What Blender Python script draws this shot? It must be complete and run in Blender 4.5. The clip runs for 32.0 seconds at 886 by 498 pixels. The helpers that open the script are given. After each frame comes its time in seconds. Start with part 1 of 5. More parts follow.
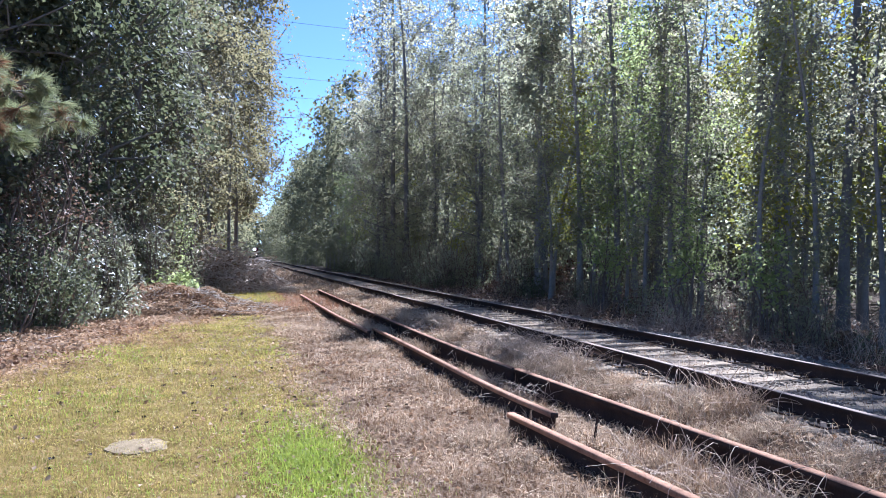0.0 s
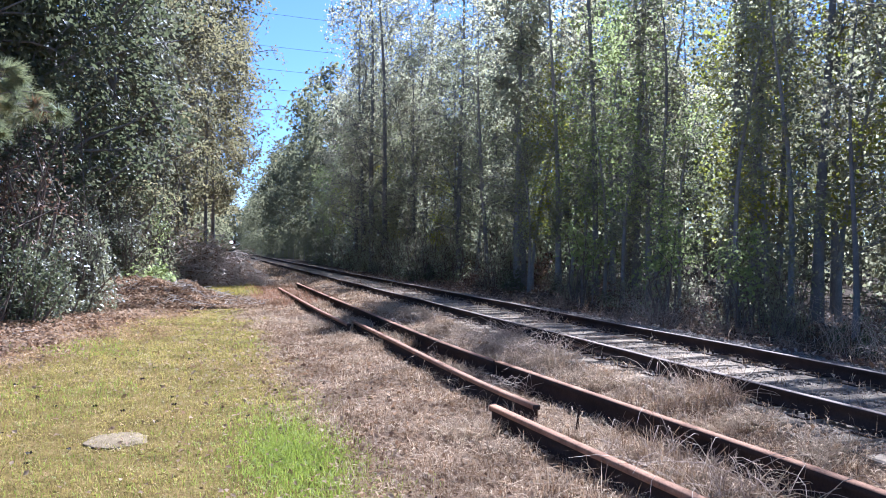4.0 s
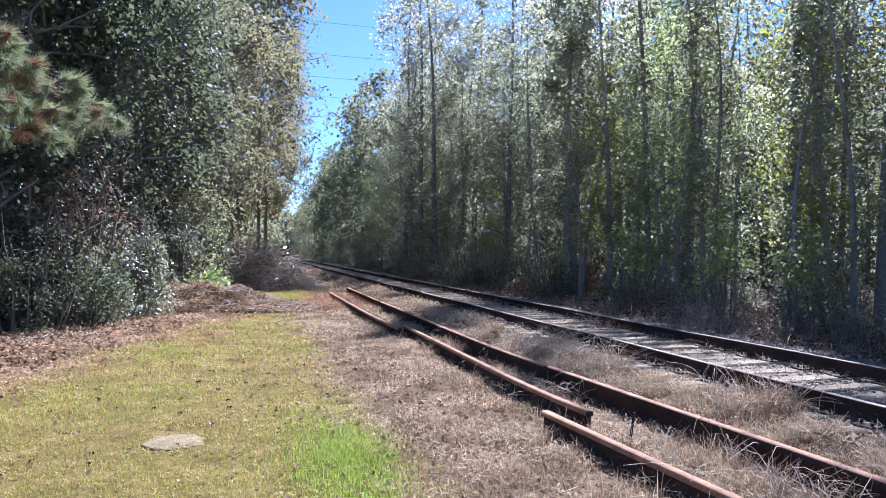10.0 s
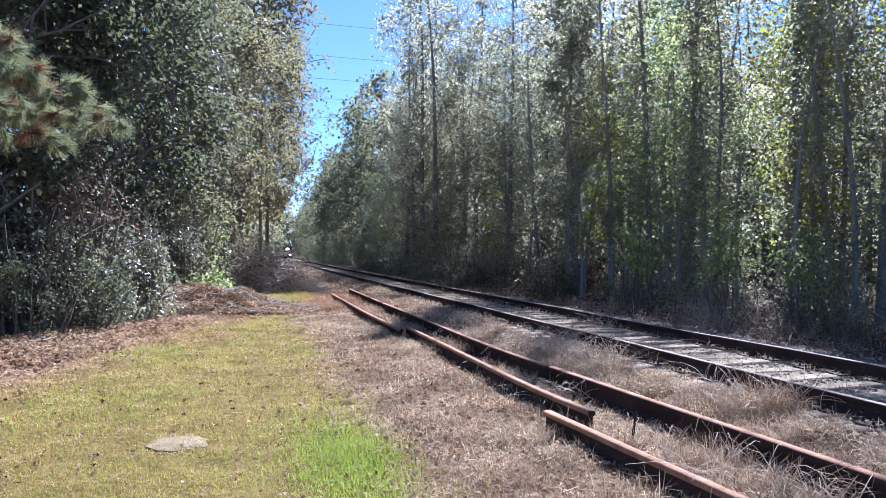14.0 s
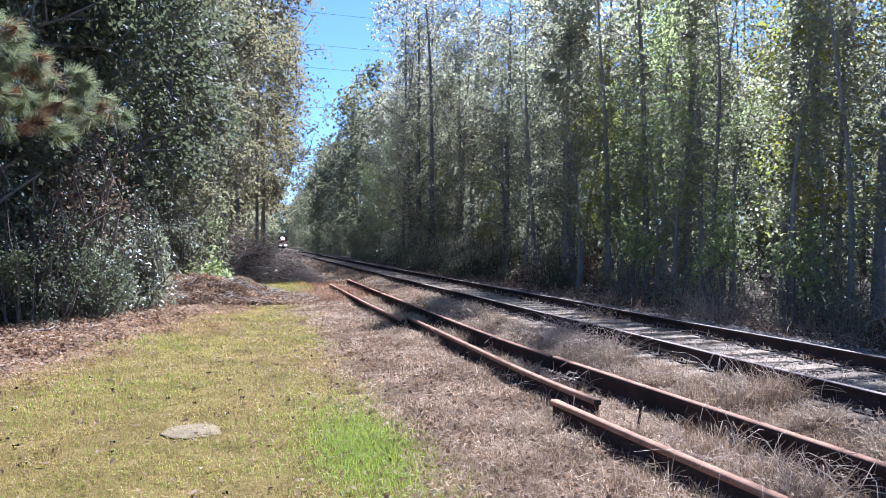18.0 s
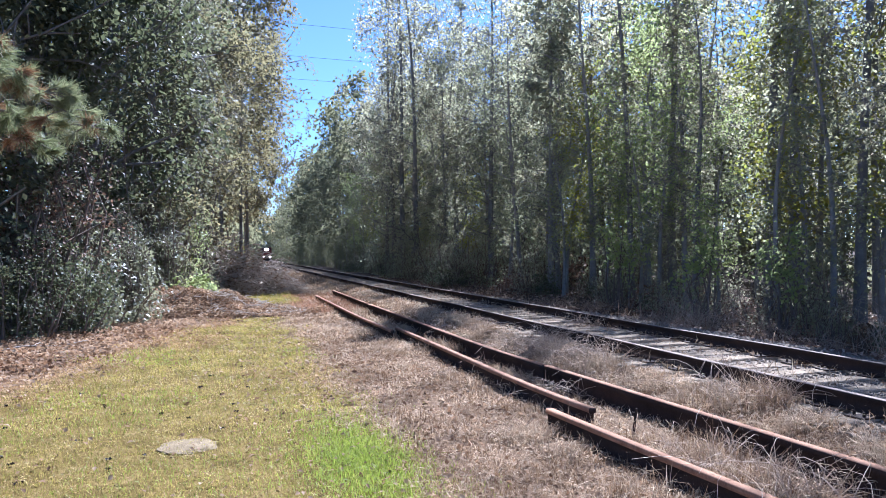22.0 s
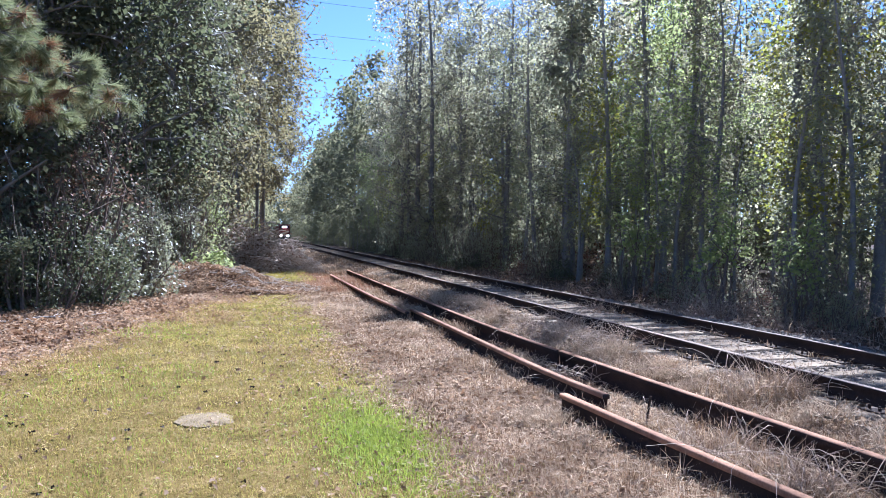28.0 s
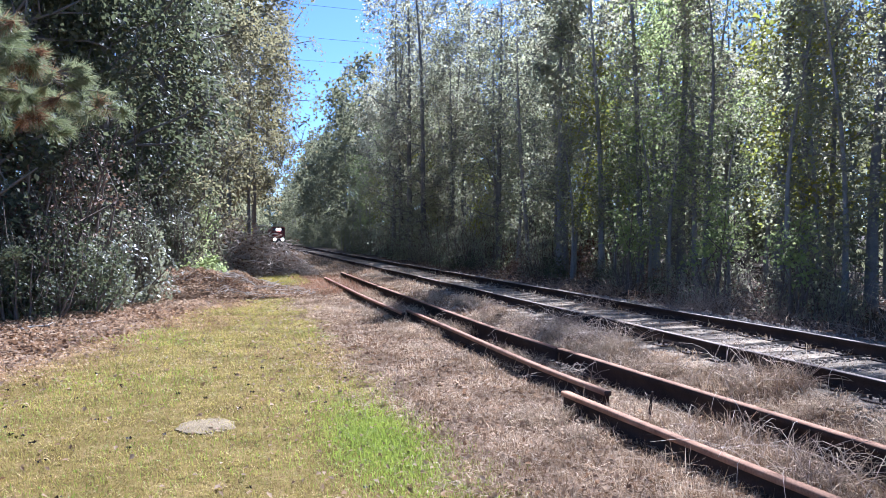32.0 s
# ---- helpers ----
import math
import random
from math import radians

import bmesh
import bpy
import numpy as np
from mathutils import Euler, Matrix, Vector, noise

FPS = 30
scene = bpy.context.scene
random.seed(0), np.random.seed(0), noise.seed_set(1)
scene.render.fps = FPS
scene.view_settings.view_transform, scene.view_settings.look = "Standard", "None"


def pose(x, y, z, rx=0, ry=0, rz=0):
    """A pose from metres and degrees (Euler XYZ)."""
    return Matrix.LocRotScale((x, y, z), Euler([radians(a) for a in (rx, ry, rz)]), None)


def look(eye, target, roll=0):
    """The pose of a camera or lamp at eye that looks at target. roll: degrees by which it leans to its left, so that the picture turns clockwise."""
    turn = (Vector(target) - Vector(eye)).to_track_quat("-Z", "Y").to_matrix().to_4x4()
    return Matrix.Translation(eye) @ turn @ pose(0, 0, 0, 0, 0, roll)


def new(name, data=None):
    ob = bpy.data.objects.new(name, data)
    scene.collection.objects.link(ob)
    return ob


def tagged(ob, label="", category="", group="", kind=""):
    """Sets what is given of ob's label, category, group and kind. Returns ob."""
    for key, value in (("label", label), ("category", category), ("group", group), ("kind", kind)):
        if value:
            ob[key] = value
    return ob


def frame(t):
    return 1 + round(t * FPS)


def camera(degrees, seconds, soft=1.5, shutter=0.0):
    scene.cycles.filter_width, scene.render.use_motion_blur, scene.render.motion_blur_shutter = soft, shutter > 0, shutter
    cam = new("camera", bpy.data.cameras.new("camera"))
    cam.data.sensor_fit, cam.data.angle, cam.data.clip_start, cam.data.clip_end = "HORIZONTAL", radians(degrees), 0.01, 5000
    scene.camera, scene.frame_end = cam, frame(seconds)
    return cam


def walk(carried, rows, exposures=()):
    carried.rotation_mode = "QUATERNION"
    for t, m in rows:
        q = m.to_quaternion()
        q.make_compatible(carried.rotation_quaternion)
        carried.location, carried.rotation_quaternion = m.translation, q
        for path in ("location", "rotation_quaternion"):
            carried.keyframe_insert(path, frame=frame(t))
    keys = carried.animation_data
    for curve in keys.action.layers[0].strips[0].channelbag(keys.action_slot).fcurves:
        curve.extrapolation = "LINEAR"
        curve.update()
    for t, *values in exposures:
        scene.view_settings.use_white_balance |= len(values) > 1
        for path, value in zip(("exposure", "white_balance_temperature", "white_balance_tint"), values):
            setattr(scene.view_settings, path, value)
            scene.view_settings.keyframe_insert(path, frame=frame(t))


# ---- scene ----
cam = camera(59.3, 32.0, soft=0.75)
PATH = [
    (0, (0.325, 0.03, 1.604), (0.869, 1.955, 1.613), 0.2),
    (0.5, (0.322, 0.036, 1.602), (0.865, 1.961, 1.613), 0.3),
    (1, (0.311, 0.028, 1.599), (0.856, 1.952, 1.612), 0.3),
    (1.5, (0.305, 0.031, 1.603), (0.857, 1.953, 1.617), 0.4),
    (2, (0.294, 0.032, 1.601), (0.858, 1.951, 1.616), 0.5),
    (2.5, (0.286, 0.038, 1.605), (0.854, 1.955, 1.616), 0.5),
    (3, (0.275, 0.042, 1.601), (0.851, 1.958, 1.6), 0.5),
    (3.5, (0.282, 0.047, 1.598), (0.872, 1.958, 1.591), 0.4),
    (5.5, (0.286, 0.052, 1.594), (0.895, 1.957, 1.588), 0.2),
    (6, (0.279, 0.05, 1.595), (0.893, 1.953, 1.592), 0.2),
    (6.5, (0.286, 0.056, 1.595), (0.893, 1.962, 1.602), 0.1),
    (7, (0.28, 0.047, 1.603), (0.859, 1.962, 1.62), 0.2),
    (7.5, (0.271, 0.051, 1.601), (0.81, 1.977, 1.621), 0.2),
    (8, (0.266, 0.058, 1.602), (0.78, 1.991, 1.618), 0.3),
    (8.5, (0.268, 0.071, 1.594), (0.77, 2.007, 1.601), 0.3),
    (9, (0.266, 0.063, 1.593), (0.758, 2.001, 1.599), 0.3),
    (9.5, (0.266, 0.063, 1.596), (0.75, 2.004, 1.602), 0.2),
    (10, (0.274, 0.067, 1.595), (0.751, 2.009, 1.599), 0.1),
    (10.5, (0.27, 0.066, 1.595), (0.742, 2.009, 1.601), 0.0),
    (11, (0.266, 0.055, 1.597), (0.74, 1.998, 1.605), 0.0),
    (11.5, (0.265, 0.049, 1.596), (0.739, 1.992, 1.608), -0.0),
    (12, (0.268, 0.055, 1.6), (0.745, 1.997, 1.616), -0.1),
    (12.5, (0.266, 0.058, 1.594), (0.748, 1.999, 1.604), -0.1),
    (13, (0.259, 0.054, 1.596), (0.736, 1.996, 1.599), -0.1),
    (13.5, (0.259, 0.054, 1.596), (0.736, 1.996, 1.599), -0.1),
    (14, (0.268, 0.043, 1.596), (0.741, 1.986, 1.602), -0.2),
    (14.5, (0.298, 0.014, 1.601), (0.743, 1.964, 1.6), -0.0),
    (16.5, (0.133, 0.054, 1.611), (0.621, 1.993, 1.641), -1.0),
    (17, (0.097, 0.028, 1.617), (0.615, 1.959, 1.652), -0.6),
    (17.5, (0.115, -0.004, 1.614), (0.62, 1.931, 1.629), -0.1),
    (18, (0.107, -0.032, 1.61), (0.596, 1.908, 1.591), 0.0),
    (18.5, (0.063, -0.032, 1.616), (0.553, 1.907, 1.593), -0.2),
    (19, (0.026, -0.035, 1.62), (0.534, 1.899, 1.608), -0.4),
    (19.5, (0.014, -0.03, 1.62), (0.534, 1.902, 1.618), -0.5),
    (20, (0.014, -0.033, 1.625), (0.539, 1.897, 1.624), -0.6),
    (20.5, (0.004, -0.036, 1.623), (0.536, 1.891, 1.628), -0.6),
    (21, (0.001, -0.044, 1.627), (0.533, 1.883, 1.636), -0.7),
    (21.5, (-0.003, -0.044, 1.625), (0.53, 1.884, 1.633), -0.7),
    (22, (-0.001, -0.047, 1.627), (0.531, 1.881, 1.632), -0.7),
    (22.5, (-0.005, -0.045, 1.627), (0.526, 1.883, 1.632), -0.6),
    (23, (-0.011, -0.052, 1.626), (0.524, 1.875, 1.629), -0.6),
    (23.5, (-0.011, -0.05, 1.625), (0.522, 1.878, 1.628), -0.6),
    (24, (-0.011, -0.048, 1.627), (0.523, 1.879, 1.628), -0.5),
    (24.5, (-0.009, -0.048, 1.626), (0.518, 1.881, 1.622), -0.4),
    (25, (-0.024, -0.046, 1.623), (0.438, 1.9, 1.601), -0.3),
    (25.5, (-0.022, -0.021, 1.622), (0.34, 1.945, 1.57), -0.2),
    (27.5, (-0.04, -0.039, 1.623), (0.437, 1.903, 1.576), 0.9),
    (28, (-0.045, -0.051, 1.627), (0.453, 1.886, 1.587), 0.8),
    (28.5, (-0.044, -0.051, 1.628), (0.472, 1.881, 1.598), 0.6),
    (29, (-0.042, -0.06, 1.635), (0.484, 1.869, 1.614), 0.4),
    (29.5, (-0.035, -0.05, 1.632), (0.494, 1.879, 1.61), 0.2),
    (30, (-0.036, -0.039, 1.628), (0.49, 1.891, 1.597), 0.1),
    (30.5, (-0.04, -0.041, 1.628), (0.481, 1.89, 1.594), -0.0),
    (31, (-0.047, -0.029, 1.629), (0.473, 1.902, 1.594), -0.0),
    (31.5, (-0.068, -0.024, 1.624), (0.458, 1.906, 1.588), -0.2),
    (32, (-0.101, -0.025, 1.63), (0.417, 1.906, 1.59), -0.4),
]
walk(cam, [(t, look(eye, target, roll)) for t, eye, target, roll in PATH], exposures=[(0, 1.68, 5000, 14), (32, 1.68, 5000, 14)])

# ---- light ----
SUN_AZ, SUN_EL = radians(34), radians(45)      # from +y towards +x
sun_way = Vector((math.sin(SUN_AZ) * math.cos(SUN_EL), math.cos(SUN_AZ) * math.cos(SUN_EL), math.sin(SUN_EL)))
world = bpy.data.worlds.new("sky")
scene.world = world
world.use_nodes = True
wn = world.node_tree.nodes
sky = wn.new("ShaderNodeTexSky")
sky.sky_type = "NISHITA"
sky.sun_disc = False
sky.sun_elevation, sky.sun_rotation = SUN_EL, SUN_AZ
sky.air_density, sky.dust_density, sky.ozone_density = 0.6, 0.15, 4.0
world.node_tree.links.new(sky.outputs[0], wn["Background"].inputs[0])
wn["Background"].inputs[1].default_value = 0.07
sun = new("sun", bpy.data.lights.new("sun", "SUN"))
sun.data.energy, sun.data.angle, sun.data.color = 5.0, radians(0.53), (1.0, 0.96, 0.9)
sun.matrix_world = look(sun_way * 300, (0, 0, 0))

# ---- materials ----
class Nodes:
    """Short hand for a node tree."""
    def __init__(self, name):
        self.m = bpy.data.materials.new(name)
        self.m.use_nodes = True
        self.t = self.m.node_tree
        self.b = self.t.nodes["Principled BSDF"]
        self.out = self.t.nodes["Material Output"]

    def add(self, kind, **kw):
        n = self.t.nodes.new("ShaderNode" + kind)
        for k, v in kw.items():
            if k in n.inputs:
                n.inputs[k].default_value = v
        return n

    def link(self, a, b):
        self.t.links.new(a, b)

    def noise(self, scale, detail=4, rough=0.6, coord="Object"):
        tc = self.add("TexCoord")
        n = self.add("TexNoise", Scale=scale, Detail=detail, Roughness=rough)
        self.link(tc.outputs[coord], n.inputs["Vector"])
        return n.outputs["Fac"]

    def ramp(self, fac, stops):
        r = self.add("ValToRGB")
        e = r.color_ramp.elements
        while len(e) < len(stops):
            e.new(0.5)
        for el, (p, c) in zip(e, stops):
            el.position, el.color = p, (*c, 1)
        self.link(fac, r.inputs[0])
        return r.outputs[0]

    def mix(self, fac, a, b, mode="MIX"):
        n = self.t.nodes.new("ShaderNodeMix")
        n.data_type, n.blend_type = "RGBA", mode
        for sock, v in ((n.inputs[0], fac), (n.inputs[6], a), (n.inputs[7], b)):
            if isinstance(v, (int, float)):
                sock.default_value = v
            elif isinstance(v, tuple):
                sock.default_value = (*v, 1)
            else:
                self.link(v, sock)
        return n.outputs[2]

    def math(self, op, a, b=0.0, c=None):
        n = self.t.nodes.new("ShaderNodeMath")
        n.operation = op
        for sock, v in zip(n.inputs, (a, b, c)):
            if isinstance(v, (int, float)):
                sock.default_value = v
            elif v is not None:
                self.link(v, sock)
        return n.outputs[0]

    def band(self, v, lo, hi):
        n = self.t.nodes.new("ShaderNodeMapRange")
        n.interpolation_type = "SMOOTHSTEP"
        self.link(v, n.inputs[0])
        n.inputs[1].default_value, n.inputs[2].default_value = lo, hi
        return n.outputs[0]

    def bump(self, height, strength=0.4, dist=0.02):
        n = self.add("Bump", Strength=strength, Distance=dist)
        self.link(height, n.inputs["Height"])
        self.link(n.outputs[0], self.b.inputs["Normal"])

    def set(self, color=None, rough=0.8, metal=0.0, spec=0.5):
        if color is not None:
            self.link(color, self.b.inputs["Base Color"])
        self.b.inputs["Roughness"].default_value = rough
        self.b.inputs["Metallic"].default_value = metal
        self.b.inputs["Specular IOR Level"].default_value = spec
        return self.m


def simple(name, c1, c2, scale=8, rough=0.8, metal=0.0, spec=0.4, bump=0.3, dist=0.01, fine=60):
    n = Nodes(name)
    big, small = n.noise(scale), n.noise(fine, 3)
    col = n.ramp(n.math("ADD", n.math("MULTIPLY", big, 0.6), n.math("MULTIPLY", small, 0.4)), [(0.3, c1), (0.7, c2)])
    n.bump(n.math("ADD", n.math("MULTIPLY", big, 0.5), small), bump, dist)
    return n.set(col, rough, metal, spec)


def leafy(name, stops, through_light=0.4, rough=0.42, spec=0.5, lit=None):
    """Leaves: colour by leaf, some light shining through."""
    n = Nodes(name)
    g = n.add("NewGeometry")
    col = n.ramp(g.outputs["Random Per Island"], stops)
    blot, clump = n.noise(0.35, 2, 0.5), n.noise(1.5, 2, 0.5)
    col = n.mix(n.math("MULTIPLY", n.band(blot, 0.45, 0.7), 0.5), col, stops[-1][1])
    col = n.mix(n.math("MULTIPLY", n.band(clump, 0.42, 0.62), 0.55), col, stops[0][1])
    n.set(col, rough, 0.0, spec)
    tr = n.add("BsdfTranslucent")
    warm = n.mix(0.6, col, lit) if lit else n.mix(1.0, col, (1.25, 1.2, 1.15), "MULTIPLY")
    n.link(warm, tr.inputs["Color"])
    mx = n.add("MixShader", Fac=through_light)
    n.link(n.b.outputs[0], mx.inputs[1])
    n.link(tr.outputs[0], mx.inputs[2])
    n.link(mx.outputs[0], n.out.inputs["Surface"])
    return n.m


G = [(0.0, (0.055, 0.07, 0.05)), (0.45, (0.095, 0.115, 0.08)), (0.8, (0.15, 0.16, 0.1)), (1.0, (0.26, 0.22, 0.1))]
leaf_forest = leafy("forest leaves", G, 0.62, 0.7, 0.15, lit=(0.68, 0.66, 0.4))
leaf_olive = leafy("olive leaves", [(0.0, (0.075, 0.076, 0.058)), (0.5, (0.125, 0.122, 0.088)), (0.85, (0.18, 0.16, 0.11)), (1.0, (0.28, 0.2, 0.12))], 0.6, 0.7, 0.15, lit=(0.66, 0.61, 0.4))
leaf_wood = leafy("tall wood leaves", [(0.0, (0.06, 0.064, 0.05)), (0.5, (0.11, 0.112, 0.082)), (0.85, (0.17, 0.16, 0.105)), (1.0, (0.28, 0.21, 0.12))], 0.7, 0.8, 0.08, lit=(0.64, 0.61, 0.39))
leaf_tan = leafy("tan olive leaves", [(0.0, (0.06, 0.056, 0.036)), (0.5, (0.1, 0.095, 0.06)), (0.85, (0.16, 0.13, 0.08)), (1.0, (0.26, 0.18, 0.09))], 0.45, 0.7, 0.2, lit=(0.5, 0.44, 0.22))
leaf_shiny = leafy("shiny privet leaves", [(0.0, (0.09, 0.09, 0.06)), (0.6, (0.19, 0.185, 0.13)), (1.0, (0.4, 0.36, 0.27))], 0.36, 0.42, 0.65, lit=(0.46, 0.46, 0.25))
leaf_bright = leafy("young green leaves", [(0.0, (0.1, 0.15, 0.04)), (0.6, (0.17, 0.22, 0.06)), (1.0, (0.25, 0.26, 0.09))], 0.58, 0.6, 0.25, lit=(0.64, 0.68, 0.3))
leaf_yellow = leafy("yellow leaves", [(0.0, (0.18, 0.17, 0.03)), (0.6, (0.3, 0.24, 0.04)), (1.0, (0.36, 0.2, 0.04))], 0.5, lit=(0.42, 0.48, 0.09))
leaf_gloss = leafy("glossy evergreen leaves", [(0.0, (0.04, 0.048, 0.028)), (0.6, (0.085, 0.09, 0.05)), (1.0, (0.18, 0.16, 0.09))], 0.3, 0.62, 0.35, lit=(0.3, 0.33, 0.16))
leaf_privet = leafy("grey green leaves", [(0.0, (0.1, 0.1, 0.07)), (0.6, (0.19, 0.185, 0.13)), (1.0, (0.4, 0.35, 0.26))], 0.36, 0.6, 0.4, lit=(0.42, 0.42, 0.22))
leaf_dead = leafy("dead leaves", [(0.0, (0.09, 0.05, 0.035)), (0.5, (0.21, 0.125, 0.08)), (0.8, (0.34, 0.22, 0.15)), (1.0, (0.48, 0.36, 0.27))], 0.2, 0.7, 0.3)
leaf_litter_grey = leafy("grey brown withered leaves", [(0.0, (0.09, 0.065, 0.05)), (0.5, (0.22, 0.17, 0.13)), (0.8, (0.34, 0.27, 0.21)), (1.0, (0.5, 0.42, 0.34))], 0.3, 0.75, 0.15)
leaf_brush = leafy("dark withered leaves", [(0.0, (0.08, 0.045, 0.03)), (0.5, (0.22, 0.135, 0.085)), (0.8, (0.34, 0.23, 0.15)), (1.0, (0.5, 0.38, 0.26))], 0.4, 0.75, 0.15)
leaf_pale = leafy("bleached dead leaves", [(0.0, (0.14, 0.08, 0.045)), (0.5, (0.34, 0.22, 0.135)), (0.8, (0.44, 0.31, 0.2)), (1.0, (0.54, 0.41, 0.28))], 0.35, 0.75, 0.15)
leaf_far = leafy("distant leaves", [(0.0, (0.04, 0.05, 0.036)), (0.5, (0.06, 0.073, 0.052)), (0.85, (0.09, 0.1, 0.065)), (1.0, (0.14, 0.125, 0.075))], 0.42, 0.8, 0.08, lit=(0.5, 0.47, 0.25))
needle_green = leafy("pine needles", [(0.0, (0.1, 0.13, 0.06)), (0.6, (0.24, 0.27, 0.14)), (1.0, (0.5, 0.46, 0.3))], 0.4, 0.5, 0.3, lit=(0.36, 0.38, 0.17))
needle_brown = leafy("dead pine needles", [(0.0, (0.12, 0.06, 0.03)), (0.6, (0.27, 0.14, 0.07)), (1.0, (0.48, 0.3, 0.17))], 0.25, 0.6, 0.3)
grass_green = leafy("lawn grass", [(0.0, (0.11, 0.1, 0.015)), (0.3, (0.32, 0.26, 0.04)), (0.6, (0.54, 0.38, 0.1)), (1.0, (0.7, 0.48, 0.2))], 0.42, 0.5, 0.3, lit=(0.42, 0.4, 0.09))
grass_tan = leafy("dead lawn grass", [(0.0, (0.2, 0.11, 0.05)), (0.4, (0.42, 0.27, 0.13)), (1.0, (0.62, 0.44, 0.24))], 0.3, 0.7, 0.15)
grass_fresh = leafy("fresh grass", [(0.0, (0.17, 0.215, 0.024)), (0.6, (0.3, 0.35, 0.045)), (1.0, (0.46, 0.43, 0.1))], 0.42, 0.5, 0.3, lit=(0.44, 0.51, 0.08))
grass_dry = leafy("dry straw", [(0.0, (0.13, 0.075, 0.04)), (0.35, (0.33, 0.22, 0.13)), (0.7, (0.56, 0.41, 0.265)), (1.0, (0.72, 0.58, 0.42))], 0.3, 0.7, 0.12)
bark_dark = simple("dark bark", (0.1, 0.09, 0.082), (0.27, 0.245, 0.22), 3, 0.9, fine=40, bump=0.6, dist=0.02)
bark_grey = simple("grey bark", (0.14, 0.13, 0.12), (0.32, 0.295, 0.265), 4, 0.9, fine=40, bump=0.5, dist=0.015)
twig_mat = simple("dry twigs", (0.07, 0.05, 0.04), (0.25, 0.19, 0.15), 6, 0.85)
brush_mat = simple("grey dead brush", (0.25, 0.19, 0.14), (0.62, 0.53, 0.43), 4, 0.9)
# rust in two tones: loose rail heads painted sunlit, rail sides painted shaded
rust_lit_head = simple("rusty rail steel, sunlit head lightened in", (0.15, 0.072, 0.042), (0.43, 0.24, 0.145), 5, 0.9, 0.0, spec=0.15, fine=80, bump=0.5, dist=0.004)
rust_shaded = simple("dark rusted steel, side shade darkened in", (0.022, 0.017, 0.015), (0.07, 0.044, 0.033), 4, 0.85, 0.0, spec=0.1, fine=70, bump=0.5, dist=0.004)
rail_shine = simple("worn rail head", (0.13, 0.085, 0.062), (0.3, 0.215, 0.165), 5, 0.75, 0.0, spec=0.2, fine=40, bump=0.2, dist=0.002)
tie_wood = simple("weathered tie wood", (0.15, 0.115, 0.08), (0.44, 0.345, 0.25), 5, 0.95, spec=0.03, fine=50, bump=0.7, dist=0.01)
stone_mat = simple("grey ballast", (0.1, 0.082, 0.065), (0.38, 0.31, 0.245), 1.5, 0.95, spec=0.03, fine=25)
steel_paint_red = simple("faded red loco paint", (0.09, 0.017, 0.013), (0.17, 0.033, 0.022), 1.2, 0.5, fine=10)
steel_black = simple("sooty black steel", (0.015, 0.014, 0.013), (0.05, 0.046, 0.042), 2, 0.6, fine=20)
car_brown = simple("brown freight car paint", (0.1, 0.04, 0.025), (0.19, 0.08, 0.05), 1.5, 0.7, fine=12)
wire_mat = simple("aluminium cable", (0.16, 0.17, 0.19), (0.26, 0.27, 0.29), 2, 0.5, 0.6)
pole_mat = simple("creosoted pole wood", (0.06, 0.045, 0.035), (0.16, 0.12, 0.09), 2, 0.9)


def glow(name, col, power):
    n = Nodes(name)
    n.b.inputs["Emission Color"].default_value = (*col, 1)
    n.b.inputs["Emission Strength"].default_value = power
    n.b.inputs["Base Color"].default_value = (0.8, 0.8, 0.8, 1)
    return n.m


lamp_glow = glow("headlight lens", (1.0, 0.93, 0.86), 45)
gl = Nodes("dark cab glass")
glass_dark = gl.set(None, 0.08, 0.0, 0.6)
gl.b.inputs["Base Color"].default_value = (0.02, 0.025, 0.03, 1)

# ---- building helpers ----
rng = np.random.default_rng(7)


def raw_mesh(name, verts, faces, mats, fmat=None, smooth=False):
    """A mesh from arrays; faces: an (n, k) array or a list of such arrays."""
    me = bpy.data.meshes.new(name)
    blocks = faces if isinstance(faces, list) else [faces]
    blocks = [np.asarray(b, np.int32) for b in blocks if len(b)]
    verts = np.asarray(verts, np.float32)
    me.vertices.add(len(verts))
    me.vertices.foreach_set("co", verts.ravel())
    total = np.concatenate([np.full(len(b), b.shape[1], np.int32) for b in blocks])
    loops = np.concatenate([b.ravel() for b in blocks])
    me.loops.add(len(loops))
    me.loops.foreach_set("vertex_index", loops)
    me.polygons.add(len(total))
    me.polygons.foreach_set("loop_start", np.r_[0, np.cumsum(total)[:-1]].astype(np.int32))
    me.polygons.foreach_set("loop_total", total)
    for m in (mats if isinstance(mats, (list, tuple)) else [mats]):
        me.materials.append(m)
    if fmat is not None:
        me.polygons.foreach_set("material_index", np.asarray(fmat, np.int32))
    if smooth:
        me.polygons.foreach_set("use_smooth", np.ones(len(total), bool))
    me.update(calc_edges=True)
    me.validate()
    return me


def part(name, data, parent, label="", m=None):
    """Links a mesh (or a bmesh with a material) as one object under a thing or a part."""
    if isinstance(data, tuple):
        bm, mat = data
        me = bpy.data.meshes.new(name)
        bm.to_mesh(me)
        bm.free()
        me.materials.append(mat)
        data = me
    ob = new(name, data)
    ob.parent = parent
    if m is not None:
        ob.matrix_basis = m
    if label:
        ob["label"] = label
    return ob


def joined(chunks):
    """Joins (verts, faces) pairs with equal face size."""
    vs, fs, k = [], [], 0
    for v, f in chunks:
        vs.append(v)
        fs.append(np.asarray(f) + k)
        k += len(v)
    return np.concatenate(vs), np.concatenate(fs)


def unit(a):
    return a / (np.linalg.norm(a, axis=-1, keepdims=True) + 1e-9)


